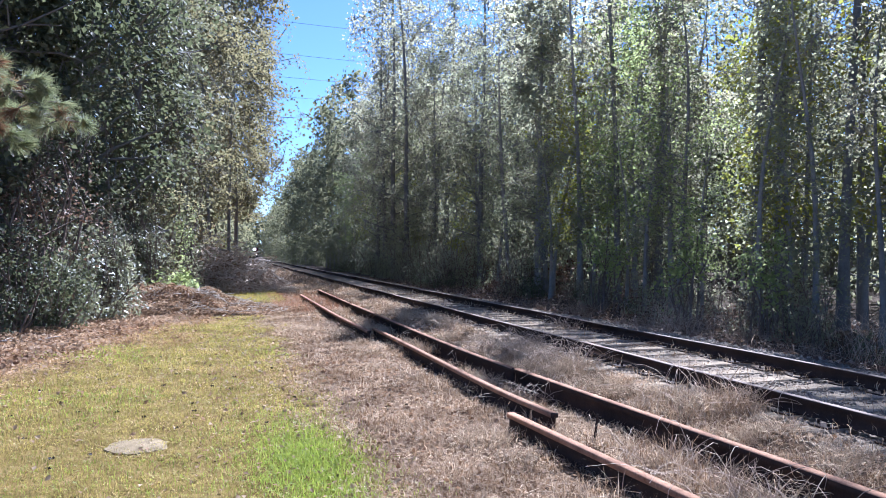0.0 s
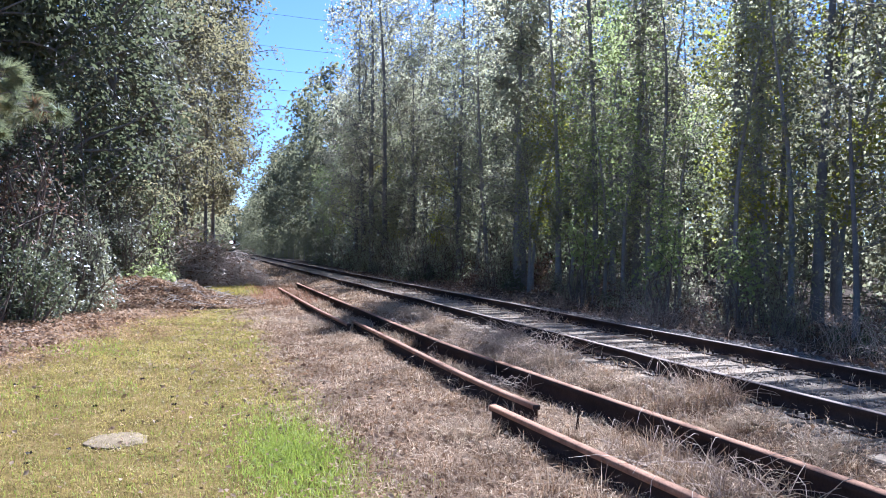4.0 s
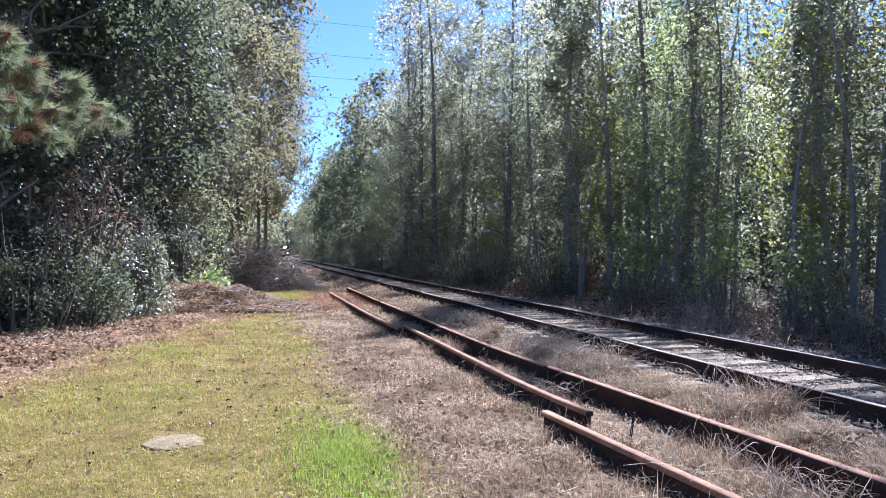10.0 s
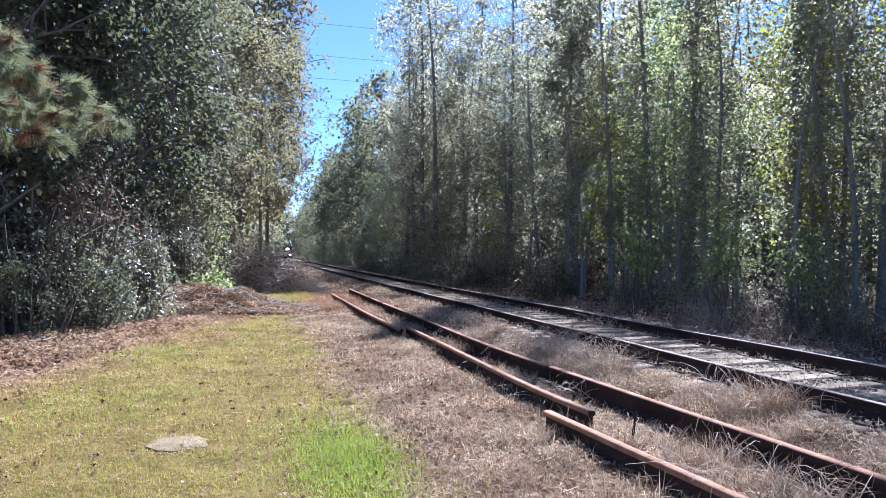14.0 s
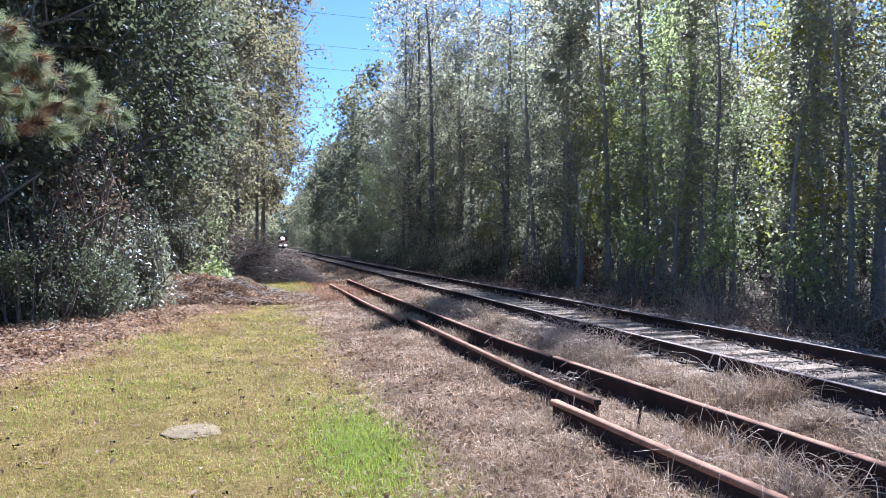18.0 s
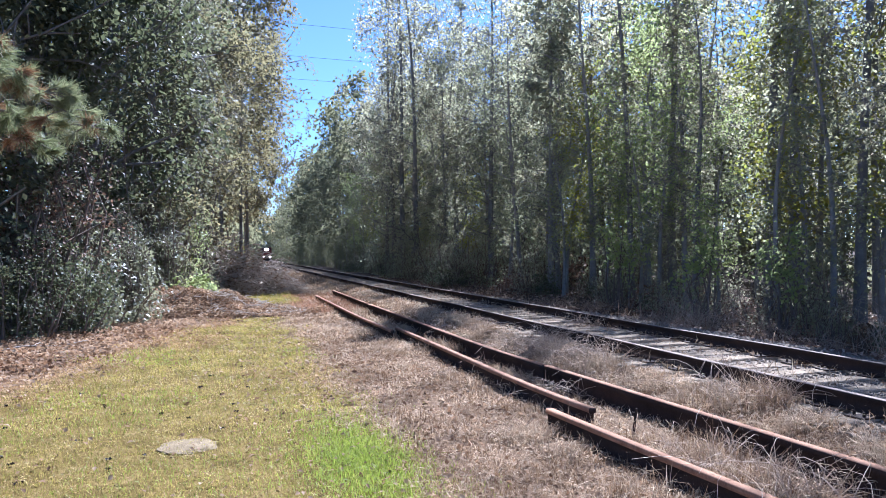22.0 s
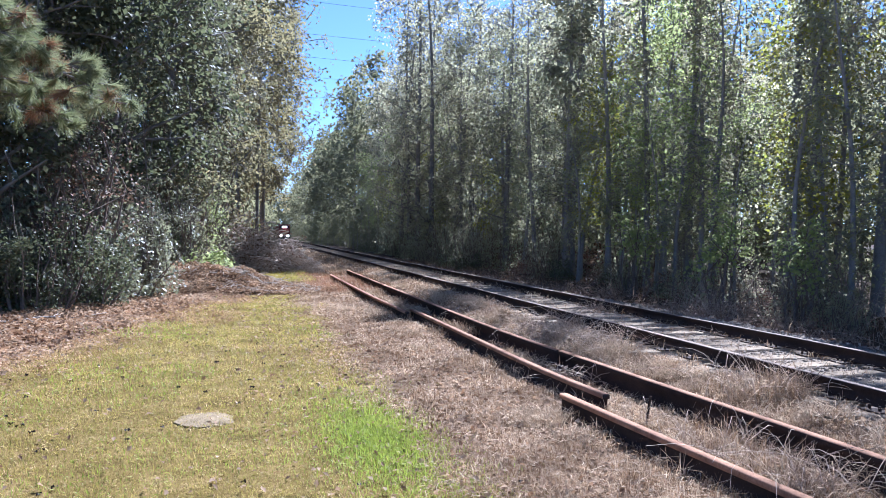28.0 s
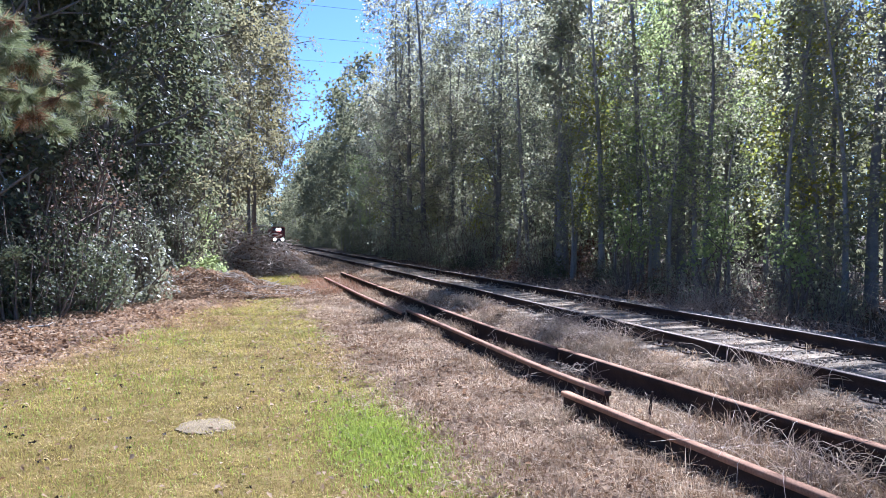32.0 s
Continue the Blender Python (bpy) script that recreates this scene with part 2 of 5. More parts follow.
def leaf_quads(pos, size, r, up=0.5, wide=0.48, fold=0.15, nor=None):
    """Pointed leaves, each two triangles folded along the midrib."""
    n = len(pos)
    size = np.broadcast_to(size, n) * r.uniform(0.6, 1.3, n)
    nor = unit(r.normal(size=(n, 3)) + np.array([0, 0, up * 2])) if nor is None else nor
    ax = unit(np.cross(nor, r.normal(size=(n, 3))))
    side = np.cross(nor, ax)
    s = size[:, None]
    base, tip = pos - ax * s * 0.5, pos + ax * s * 0.5
    lift = nor * s * fold
    le, ri = pos + side * s * wide * 0.5 + lift, pos - side * s * wide * 0.5 + lift
    v = np.stack([base, le, tip, ri], 1).reshape(-1, 3)
    k = np.arange(n)[:, None] * 4
    f = np.concatenate([k + [0, 2, 1], k + [0, 3, 2]], 1).reshape(-1, 3)
    return v, f


def sprays(ends, out, n, spread, size, r, sigma=.9, thin=.22, wide=.72, stray=.42, low=.05):
    """Leaves in flat drooping sprays: each spray's leaves lie in one layer and face much the same way."""
    share = r.lognormal(0, sigma, len(ends))
    pick = r.choice(len(ends), n, p=share / share.sum())
    grow = np.clip(np.sqrt(share), .45, 1.7)
    face = unit(r.normal(size=(len(ends), 3)) * .5 + np.array([0, 0, .55]) + unit(out) * .55)
    t1 = unit(np.cross(face, r.normal(size=(len(ends), 3))))
    t2 = np.cross(face, t1)
    rad = (spread * grow[pick] * np.sqrt(r.uniform(0, 1, n)) * r.uniform(.75, 1.25, n))[:, None]
    a = r.uniform(0, 2 * np.pi, n)[:, None]
    pos = ends[pick] + t1[pick] * rad * np.cos(a) * 1.25 + t2[pick] * rad * np.sin(a) * .8 + face[pick] * spread * thin * r.normal(size=(n, 1))
    pos[:, 2] = np.maximum(pos[:, 2] - rad[:, 0] ** 2 * .35 / spread, low)
    return leaf_quads(pos, size, r, 0, wide, .12, unit(face[pick] + r.normal(size=(n, 3)) * stray))


def blades(pos, length, width, r, lean=0.5):
    """Grass blades: slim bent diamonds of two triangles."""
    n = len(pos)
    L = (np.broadcast_to(length, n) * r.uniform(0.5, 1.3, n))[:, None]
    a = r.uniform(0, 2 * np.pi, n)
    out = np.stack([np.cos(a), np.sin(a), 0 * a], 1) * (r.uniform(0.1, 1, n) * lean)[:, None]
    side = np.stack([-np.sin(a), np.cos(a), 0 * a], 1)
    side = unit(side + r.normal(size=(n, 3)) * 0.5) * (np.broadcast_to(width, n) * 0.6)[:, None]
    far = np.linalg.norm(out, axis=1, keepdims=True)
    mid = pos + (np.array([0, 0, 1]) * (1 - 0.3 * far) * 0.5 + out * 0.35) * L
    tip = pos + (np.array([0, 0, 1]) * np.maximum(1 - 0.75 * far, .06) + out * 1.2) * L
    v = np.stack([pos, mid - side, mid + side, tip], 1).reshape(-1, 3)
    k = np.arange(n)[:, None] * 4
    f = np.concatenate([k + [0, 2, 1], k + [1, 2, 3]], 1).reshape(-1, 3)
    return v, f


def tube(path, radii, sides=7):
    """A tapered tube of quads along a path."""
    path = np.asarray(path, float)
    n = len(path)
    t = unit(np.gradient(path, axis=0))
    ref = np.where(np.abs(t[:, 2:3]) > 0.9, np.array([[1.0, 0, 0]]), np.array([[0, 0, 1.0]]))
    u = unit(np.cross(ref, t))
    w = np.cross(t, u)
    a = np.linspace(0, 2 * np.pi, sides, endpoint=False)
    ring = u[:, None] * np.cos(a)[None, :, None] + w[:, None] * np.sin(a)[None, :, None]
    v = (path[:, None] + ring * np.broadcast_to(radii, n)[:, None, None]).reshape(-1, 3)
    i, j = np.meshgrid(np.arange(n - 1), np.arange(sides), indexing="ij")
    b = (j + 1) % sides
    f = np.stack([i * sides + j, i * sides + b, (i + 1) * sides + b, (i + 1) * sides + j], -1).reshape(-1, 4)
    return v, f


def box(bm, cx, cy, cz, sx, sy, sz, bevel=0.0):
    got = bmesh.ops.create_cube(bm, size=1)
    bmesh.ops.scale(bm, vec=(sx, sy, sz), verts=got["verts"])
    bmesh.ops.translate(bm, vec=(cx, cy, cz), verts=got["verts"])
    if bevel:
        edges = list({e for v in got["verts"] for e in v.link_edges})
        bmesh.ops.bevel(bm, geom=edges, offset=bevel, segments=1, affect="EDGES", profile=0.5)


def cyl(bm, m, r, depth, seg=12, r2=None):
    bmesh.ops.create_cone(bm, cap_ends=True, segments=seg, radius1=r, radius2=r if r2 is None else r2, depth=depth, matrix=m)


# ---- the plan: track line, ground heights, edges of the woods ----
BEND_Y = [-400, 0, 60, 85, 110, 145, 178, 215, 250, 285, 320, 360, 400, 440, 600]
BEND_X = [5.70, 5.70, 5.70, 5.95, 6.9, 8.5, 9.58, 10.55, 11.35, 12.0, 12.45, 13.4, 16, 22, 70]


def soft_line(ys, xs):
    """A smoothed curve through the given points."""
    fine = np.linspace(ys[0], ys[-1], 1001)
    raw = np.interp(fine, ys, xs)
    k = np.hanning(41)
    pad = np.pad(raw, 20, mode="reflect", reflect_type="odd")
    return fine, np.convolve(pad, k / k.sum(), "valid")


BEND = soft_line(BEND_Y, BEND_X)


def track_x(y):
    return np.interp(y, *BEND)


def smooth(lo, hi, v):
    t = np.clip((np.asarray(v, float) - lo) / (hi - lo), 0, 1)
    return t * t * (3 - 2 * t)


def far_drop(y):
    return -1.15 * smooth(75, 190, y)


def waves(x, y):
    return 0.016 * np.sin(1.9 * x + 0.7 * y) * np.sin(1.3 * y - 0.6 * x) + 0.01 * np.sin(4.1 * x + 1.0) * np.cos(3.7 * y + 0.4 * x) + 0.05 * np.sin(0.21 * x + 1) * np.sin(0.17 * y) * smooth(12, 30, np.abs(y - 8) + np.abs(x - 3))


PROFILE_U = [-60, -5.2, -4.2, -3.0, -2.0, -1.55, -1.35, 1.6, 2.2, 3.2, 5.0, 60]
PROFILE_Z = [0.0, 0.0, 0.02, 0.04, 0.065, 0.17, 0.245, 0.245, 0.18, 0.03, 0.04, 0.1]


def ground_z(x, y):
    x, y = np.asarray(x, float), np.asarray(y, float)
    u = x - track_x(y)
    return np.interp(u, PROFILE_U, PROFILE_Z) + waves(x, y) * smooth(1.4, 2.6, np.abs(u)) + far_drop(y)


def edge_right(y):
    return np.interp(y, [-60, 5, 10, 16, 21, 41, 72, 120, 320, 600], [10, 8.8, 9.3, 10.0, 10.6, 11.4, 11.4, 12.4, 17.0, 78])


def edge_left(y):
    return np.interp(y, [-60, 0, 8, 14, 16.4, 19, 24, 34, 45, 80, 120, 320, 600], [-9, -8, -6.0, -4.0, -2.7, -2.2, -2.4, -1.2, 0.2, 1.0, 1.5, 6, 9])



def lawn_left(y):
    """Where the lawn gives way to leaf litter before the bushes."""
    return np.interp(y, [6, 8, 9.7, 11.3, 13.7, 17.1, 21.7, 24], [-6, -3.4, -2.4, -1.95, -1.4, -.7, 1.25, 2.0])


# ---- ground ----
def steps(stops):
    out = [np.arange(a, b, s) for (a, s), (b, _) in zip(stops, stops[1:])]
    return np.concatenate(out + [[stops[-1][0]]])


def ground_material():
    n = Nodes("lawn, dry grass and leaf litter")
    tc = n.add("TexCoord")
    sep = n.add("SeparateXYZ")
    n.link(tc.outputs["Object"], sep.inputs[0])
    x, y = sep.outputs[0], sep.outputs[1]
    big, mid, fine, grit = n.noise(0.5, 3), n.noise(2.6, 4), n.noise(22, 5, 0.7), n.noise(120, 3, 0.7)
    sway = n.math("MULTIPLY_ADD", n.math("SUBTRACT", mid, 0.5), 1.5, n.math("MULTIPLY", n.math("SUBTRACT", fine, 0.5), 0.9))
    xs = n.math("ADD", x, sway)
    lawn = n.ramp(n.math("ADD", n.math("MULTIPLY", mid, 0.5), n.math("MULTIPLY", fine, 0.5)),
                  [(0.3, (0.08, 0.055, 0.016)), (0.5, (0.19, 0.13, 0.04)), (0.7, (0.34, 0.235, 0.1))])
    dry = n.ramp(n.math("ADD", n.math("MULTIPLY", mid, 0.35), n.math("MULTIPLY", fine, 0.65)),
                 [(0.28, (0.07, 0.043, 0.026)), (0.5, (0.2, 0.13, 0.08)), (0.72, (0.38, 0.27, 0.175))])
    litter = n.ramp(fine, [(0.3, (0.13, 0.075, 0.04)), (0.5, (0.3, 0.19, 0.105)), (0.7, (0.44, 0.3, 0.185))])
    gravel = n.ramp(grit, [(0.3, (0.11, 0.085, 0.065)), (0.7, (0.38, 0.305, 0.235))])
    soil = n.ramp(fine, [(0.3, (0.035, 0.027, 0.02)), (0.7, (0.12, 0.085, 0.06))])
    col = n.mix(n.band(xs, 1.0, 1.7), lawn, dry)
    back = n.band(n.math("ADD", n.math("MULTIPLY_ADD", y, 0.25, n.math("MULTIPLY", x, -1.0)), n.math("MULTIPLY", sway, 0.6)), 4.6, 5.7)
    back = n.math("MULTIPLY", back, n.band(y, 6.0, 9.0))
    col = n.mix(n.math("MULTIPLY", back, n.math("SUBTRACT", 1.0, n.band(xs, 1.2, 2.2))), col, litter)
    col = n.mix(n.band(xs, 4.2, 4.9), col, gravel)
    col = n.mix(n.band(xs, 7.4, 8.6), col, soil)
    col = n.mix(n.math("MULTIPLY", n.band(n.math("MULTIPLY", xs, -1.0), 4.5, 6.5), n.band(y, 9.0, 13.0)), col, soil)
    n.bump(n.math("ADD", fine, grit), 0.7, 0.03)
    return n.set(col, 0.95, 0.0, 0.05)


gx = steps([(-1500, 250), (-250, 40), (-50, 5), (-12, 0.5), (-6, 0.16), (9, 0.5), (24, 5), (60, 40), (300, 250), (1550, 1)])
gy = steps([(-1500, 250), (-250, 40), (-40, 4), (0, 0.5), (3, 0.16), (22, 0.4), (45, 1.5), (120, 8), (400, 100), (2600, 1)])
X, Y = np.meshgrid(gx, gy, indexing="ij")
gv = np.stack([X, Y, ground_z(X, Y)], -1).reshape(-1, 3)
ii, jj = np.meshgrid(np.arange(len(gx) - 1), np.arange(len(gy) - 1), indexing="ij")
gk = ii * len(gy) + jj
gf = np.stack([gk, gk + len(gy), gk + len(gy) + 1, gk + 1], -1).reshape(-1, 4)
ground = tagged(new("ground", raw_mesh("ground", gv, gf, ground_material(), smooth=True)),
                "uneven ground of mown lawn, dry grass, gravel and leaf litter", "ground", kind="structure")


# ---- railway track ----
RAIL_TOP = 0.42
RAIL_FOOT = RAIL_TOP - 0.172 * 0.78      # a light rail section
PROF = np.array([(-.07, 0), (.07, 0), (.07, .012), (.012, .03), (.012, .125), (.036, .135), (.036, .165), (.028, .172), (-.028, .172), (-.036, .165), (-.036, .135), (-.012, .125), (-.012, .03), (-.07, .012)])
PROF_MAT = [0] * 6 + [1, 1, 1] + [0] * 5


def rail_mesh(path, mats, whole_head=False, scale=1.0, tall=1.0):
    """A rail swept along a path of its foot line; the head's top takes the second material."""
    path = np.asarray(path, float)
    n, k = len(path), len(PROF)
    t = unit(np.gradient(path, axis=0))
    side = unit(np.cross(t, np.array([0, 0, 1.0])))
    up = np.cross(side, t)
    v = (path[:, None] + (side[:, None] * PROF[None, :, :1] + up[:, None] * PROF[None, :, 1:] * tall) * scale).reshape(-1, 3)
    i, j = np.meshgrid(np.arange(n - 1), np.arange(k), indexing="ij")
    b = (j + 1) % k
    f = np.stack([i * k + j, i * k + b, (i + 1) * k + b, (i + 1) * k + j], -1).reshape(-1, 4)
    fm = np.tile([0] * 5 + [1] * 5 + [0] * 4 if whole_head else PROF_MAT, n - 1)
    caps = np.stack([np.arange(k)[::-1], (n - 1) * k + np.arange(k)])
    return raw_mesh("rail", v, [f, caps], mats, np.r_[fm, [0, 0]])


track = tagged(new("railway_track"), "single railway track with rusty rails on weathered wooden ties", "railway track", kind="structure")
tr = random.Random(3)
JOINTS = [-14.2 + 11.9 * k for k in range(10)]
for off in (-0.7525, 0.7525):
    shift = 3.1 if off > 0 else 0.0
    marks = [j + shift for j in JOINTS] + [700]
    for a, b in zip(marks, marks[1:]):
        ys = np.linspace(a, b - 0.008, 6 if b < 200 else 90)
        path = np.stack([track_x(ys) + off, ys, np.full_like(ys, RAIL_FOOT) + far_drop(ys) + (0.006 * np.sin(ys * 0.9 + off) if b < 200 else 0)], 1)
        part("rail", rail_mesh(path, [rust_shaded, rail_shine], False, 0.78), track)
    for a in marks[1:-1]:
        if a < 60:
            bm = bmesh.new()
            for s in (-1, 1):
                box(bm, s * 0.021, 0, 0.062, 0.018, 0.62, 0.066, 0.004)
                for q in (-.22, -.08, .08, .22):
                    cyl(bm, pose(s * 0.036, q, 0.062, 0, 90), 0.014, 0.02, 6)
            part("joint_bar", (bm, rust_shaded), track, "bolted rail joint bar", pose(float(track_x(a)) + off, a, RAIL_FOOT))


def tie_mesh(seed):
    r = random.Random(seed)
    bm = bmesh.new()
    box(bm, 0, 0, -0.085, 2.6, 0.22, 0.17)
    bmesh.ops.subdivide_edges(bm, edges=[e for e in bm.edges if e.calc_length() > 2], cuts=3)
    for v in bm.verts:
        v.co += Vector((r.uniform(-.03, .03), r.uniform(-.014, .014), r.uniform(-.012, .006)))
    bmesh.ops.bevel(bm, geom=list(bm.edges), offset=0.012, segments=1, affect="EDGES")
    me = bpy.data.meshes.new("tie")
    bm.to_mesh(me)
    bm.free()
    me.materials.append(tie_wood)
    return me


tie_kinds = [tie_mesh(s) for s in range(5)]
bm = bmesh.new()
box(bm, 0, 0, 0.008, 0.34, 0.19, 0.016, 0.004)
for q in (-.11, .11):
    for s in (-.05, .05):
        box(bm, q, s, 0.03, 0.02, 0.02, 0.045, 0.003)
plate = bpy.data.meshes.new("tie_plate")
bm.to_mesh(plate)
bm.free()
plate.materials.append(rust_shaded)
y = -4.0
while y < 95:
    tie = part("tie", tie_kinds[tr.randrange(5)], track, "", pose(float(track_x(y)) + tr.uniform(-.05, .05), y, 0.277 + tr.uniform(-.018, .006) + float(far_drop(y)), tr.uniform(-1, 1), tr.uniform(-.4, .4), tr.uniform(-2.5, 2.5)))
    if 2 < y < 26:
        for off in (-.7525, .7525):
            part("tie_plate", plate, tie, "", pose(off, 0, 0.0))
    y += 0.53 + tr.uniform(-.05, .05)
chunks = []
for y in np.arange(95, 340, 0.55):
    c = np.array([(sx * 1.3, sy * 0.11, sz) for sx in (-1, 1) for sy in (-1, 1) for sz in (-0.1, 0.0)]) + (float(track_x(y)), y, 0.272 + float(far_drop(y)))
    chunks.append((c, [(0, 1, 3, 2), (4, 6, 7, 5), (0, 4, 5, 1), (2, 3, 7, 6), (1, 5, 7, 3), (0, 2, 6, 4)]))
far_ties = part("distant_ties", raw_mesh("distant_ties", *joined(chunks), tie_wood), track)
far_ties["kind"] = "stuff"

# ---- loose rails lying beside the track ----
def loose_rail(points, label, whole_head=True, tall=1.0):
    pts = np.array(points, float)
    ys = np.linspace(pts[0, 1], pts[-1, 1], 14)
    xs = np.interp(ys, pts[:, 1], pts[:, 0])
    zs = np.interp(ys, pts[:, 1], pts[:, 2])
    xs = np.convolve(np.pad(xs, 1, mode="reflect", reflect_type="odd"), [.25, .5, .25], "valid")
    # the shade on the sides and sun on the head are partly in the colours
    ob = new("loose_rail", rail_mesh(np.stack([xs, ys, zs - 0.172 * tall], 1), [rust_shaded, rust_lit_head], whole_head, 1.0, tall))
    return tagged(ob, label, "rail", "loose rails beside the track")


loose_rail([(3.98, -3.4, 0.28), (3.84, 3.2, 0.28), (3.79, 4.5, 0.28), (3.7, 5.8, 0.28), (3.57, 8.4, 0.28)], "long rusty spare rail lying in dry weeds beside the track", False, 1.25)
loose_rail([(3.55, 8.42, 0.28), (3.48, 9.65, 0.28), (3.47, 12.2, 0.28), (3.5, 17, 0.28), (3.5, 19.9, 0.28)], "long rusty spare rail lying in dry weeds beside the track", False, 1.25)
loose_rail([(3.5, 20, 0.28), (3.52, 22, 0.28), (3.57, 27.6, 0.28)], "rusty spare rail end buried in reddish dry grass", False, 1.25)
loose_rail([(3.08, 6.23, 0.225), (3.02, 7.18, 0.225), (3, 8.27, 0.225), (3.01, 11.17, 0.225), (3, 13.44, 0.225), (2.99, 14.06, 0.225)], "orange rusted spare rail lying overlapping another on dry grass", True, 1.1)
loose_rail([(2.81, 13.59, 0.22), (2.74, 17.06, 0.22), (2.77, 25.73, 0.22)], "rusty spare rail end buried in reddish dry grass", True, 1.1)
loose_rail([(3.61, -4, 0.21), (2.94, 3.81, 0.21), (2.87, 4.63, 0.21), (2.8, 5.56, 0.21), (2.75, 6.42, 0.21)], "orange rusted spare rail lying on the dry grass verge", True, 1.1)
bm = bmesh.new()
cyl(bm, pose(0, 0, .11, 3, 2), 0.013, 0.26, 7, 0.01)
me = bpy.data.meshes.new("iron_stake")
bm.to_mesh(me)
bm.free()
me.materials.append(rust_shaded)
ob = new("iron_stake", me)
ob.matrix_basis = pose(3.26, 5.83, float(ground_z(3.26, 5.83)) - 0.01, -2, 6)
tagged(ob, "short dark iron stake standing between the loose rails", "stake")

# ---- trees and shrubs ----
def tree_parts(seed, h, r0, crown_base, spread, limbs, per_tip, leaf, leaf_size, lean=(0, 0), bark=None, clump=0.45, sides=7, tips=5, bend=0.25, twigs=True):
    """Meshes of a trunk with limbs and of a crown of single leaves in clumps at the limb ends."""
    r = np.random.default_rng(seed)
    k = 9
    s = np.linspace(0, 1, k)
    ph = r.uniform(0, 6.28, 2)
    path = np.stack([lean[0] * s * h + bend * np.sin(s * 4 + ph[0]) * s, lean[1] * s * h + bend * np.sin(s * 3.3 + ph[1]) * s, s * h - 0.15], 1)
    rad = r0 * (1 - 0.85 * s)
    rad[0] *= 1.35
    wood = [tube(path, rad, sides)]
    ends = []
    for i in range(limbs):
        f = crown_base + (1 - crown_base) * (i + r.uniform(0, 1)) / limbs * 0.98
        p0 = np.array([np.interp(f, s, path[:, c]) for c in range(3)])
        a = r.uniform(0, 6.28)
        q = (f - crown_base) / (1 - crown_base)
        ln = spread * (0.35 + 0.65 * np.sin(np.pi * (0.12 + 0.8 * q))) * r.uniform(0.6, 1.15)
        way = np.array([np.cos(a), np.sin(a), r.uniform(0.15, 0.75)])
        m = np.linspace(0, 1, 4)[:, None]
        lp = p0 + way * ln * m + np.array([0, 0, 1]) * ln * 0.25 * m ** 2 * r.uniform(-.6, 1) + r.normal(size=(4, 3)) * 0.04 * ln * m
        wood.append(tube(lp, np.interp(f, s, rad) * np.linspace(.3, .07, 4), 5 if twigs else 3))
        for _ in range(tips):
            b = r.uniform(0.35, 1.0)
            e0 = np.array([np.interp(b, m[:, 0], lp[:, c]) for c in range(3)])
            e1 = e0 + unit(r.normal(size=3) + np.array([0, 0, .25])) * ln * r.uniform(.15, .4)
            if twigs:
                wood.append(tube(np.stack([e0, (e0 + e1) / 2 + r.normal(size=3) * .03, e1]), np.array([.016, .011, .005]) * (h / 12 + .4), 3))
            ends.append(e1)
            ends.append((e0 + e1) / 2)
    ends = np.array(ends)
    axis = np.stack([np.interp(ends[:, 2], path[:, 2], path[:, c]) for c in (0, 1)] + [ends[:, 2] - .3], 1)
    leaves = sprays(ends, ends - axis, len(ends) * per_tip, clump, leaf_size, r)
    return raw_mesh("trunk", *joined(wood), bark or bark_dark, smooth=True), raw_mesh("crown", *leaves, leaf)


def plant(name, meshes, x, y, turn, label, category, group, size=1.0, dz=0.0, names=("trunk", "crown")):
    e = new(name)
    for nm, me in zip(names, meshes):
        part(nm, me, e)
    e.matrix_basis = pose(x, y, float(ground_z(x, y)) + dz, *((tg.gauss(0, 1.6), tg.gauss(0, 1.6)) if group == WOOD else (0, 0)), turn)
    e.scale = (size, size, size)
    return tagged(e, label, category, group)


def shrub_parts(seed, h, rad, stems, n, leaf, leaf_size, low=0.0, bark=None, apart=False):
    """A many-stemmed shrub: thin stems and leaves in clumps along them."""
    r = np.random.default_rng(seed)
    wood, ends = [], []
    for _ in range(stems):
        a, q = r.uniform(0, 6.28), np.sqrt(r.uniform(0, 1))
        foot = np.array([np.cos(a), np.sin(a), 0]) * q * rad * 0.55
        top = np.array([np.cos(a) * q * rad, np.sin(a) * q * rad, h * r.uniform(.45, 1.0) * (1 - 0.35 * q)])
        m = np.linspace(0, 1, 5)[:, None]
        p = foot + (top - foot) * m + r.normal(size=(5, 3)) * 0.06 * h * m
        wood.append(tube(p - [0, 0, .04], np.linspace(.018, .004, 5) * (h / 2.5 + .3), 4))
        for b in r.uniform(low, 1.0, 5):
            ends.append(np.array([np.interp(b, m[:, 0], p[:, c]) for c in range(3)]))
    ends = np.array(ends)
    leaves = sprays(ends, ends * [1, 1, .3] + 1e-3, n, .13 * (h / 3 + .9), leaf_size, r, .8, .3, .6, .5, .02)
    if apart:
        return [raw_mesh("stem", *w, bark or twig_mat, smooth=True) for w in wood] + [raw_mesh("foliage", *leaves, leaf)]
    return raw_mesh("branchwork", *joined(wood), bark or twig_mat, smooth=True), raw_mesh("foliage", *leaves, leaf)


tg = random.Random(11)
WOOD = "trees of the trackside wood"
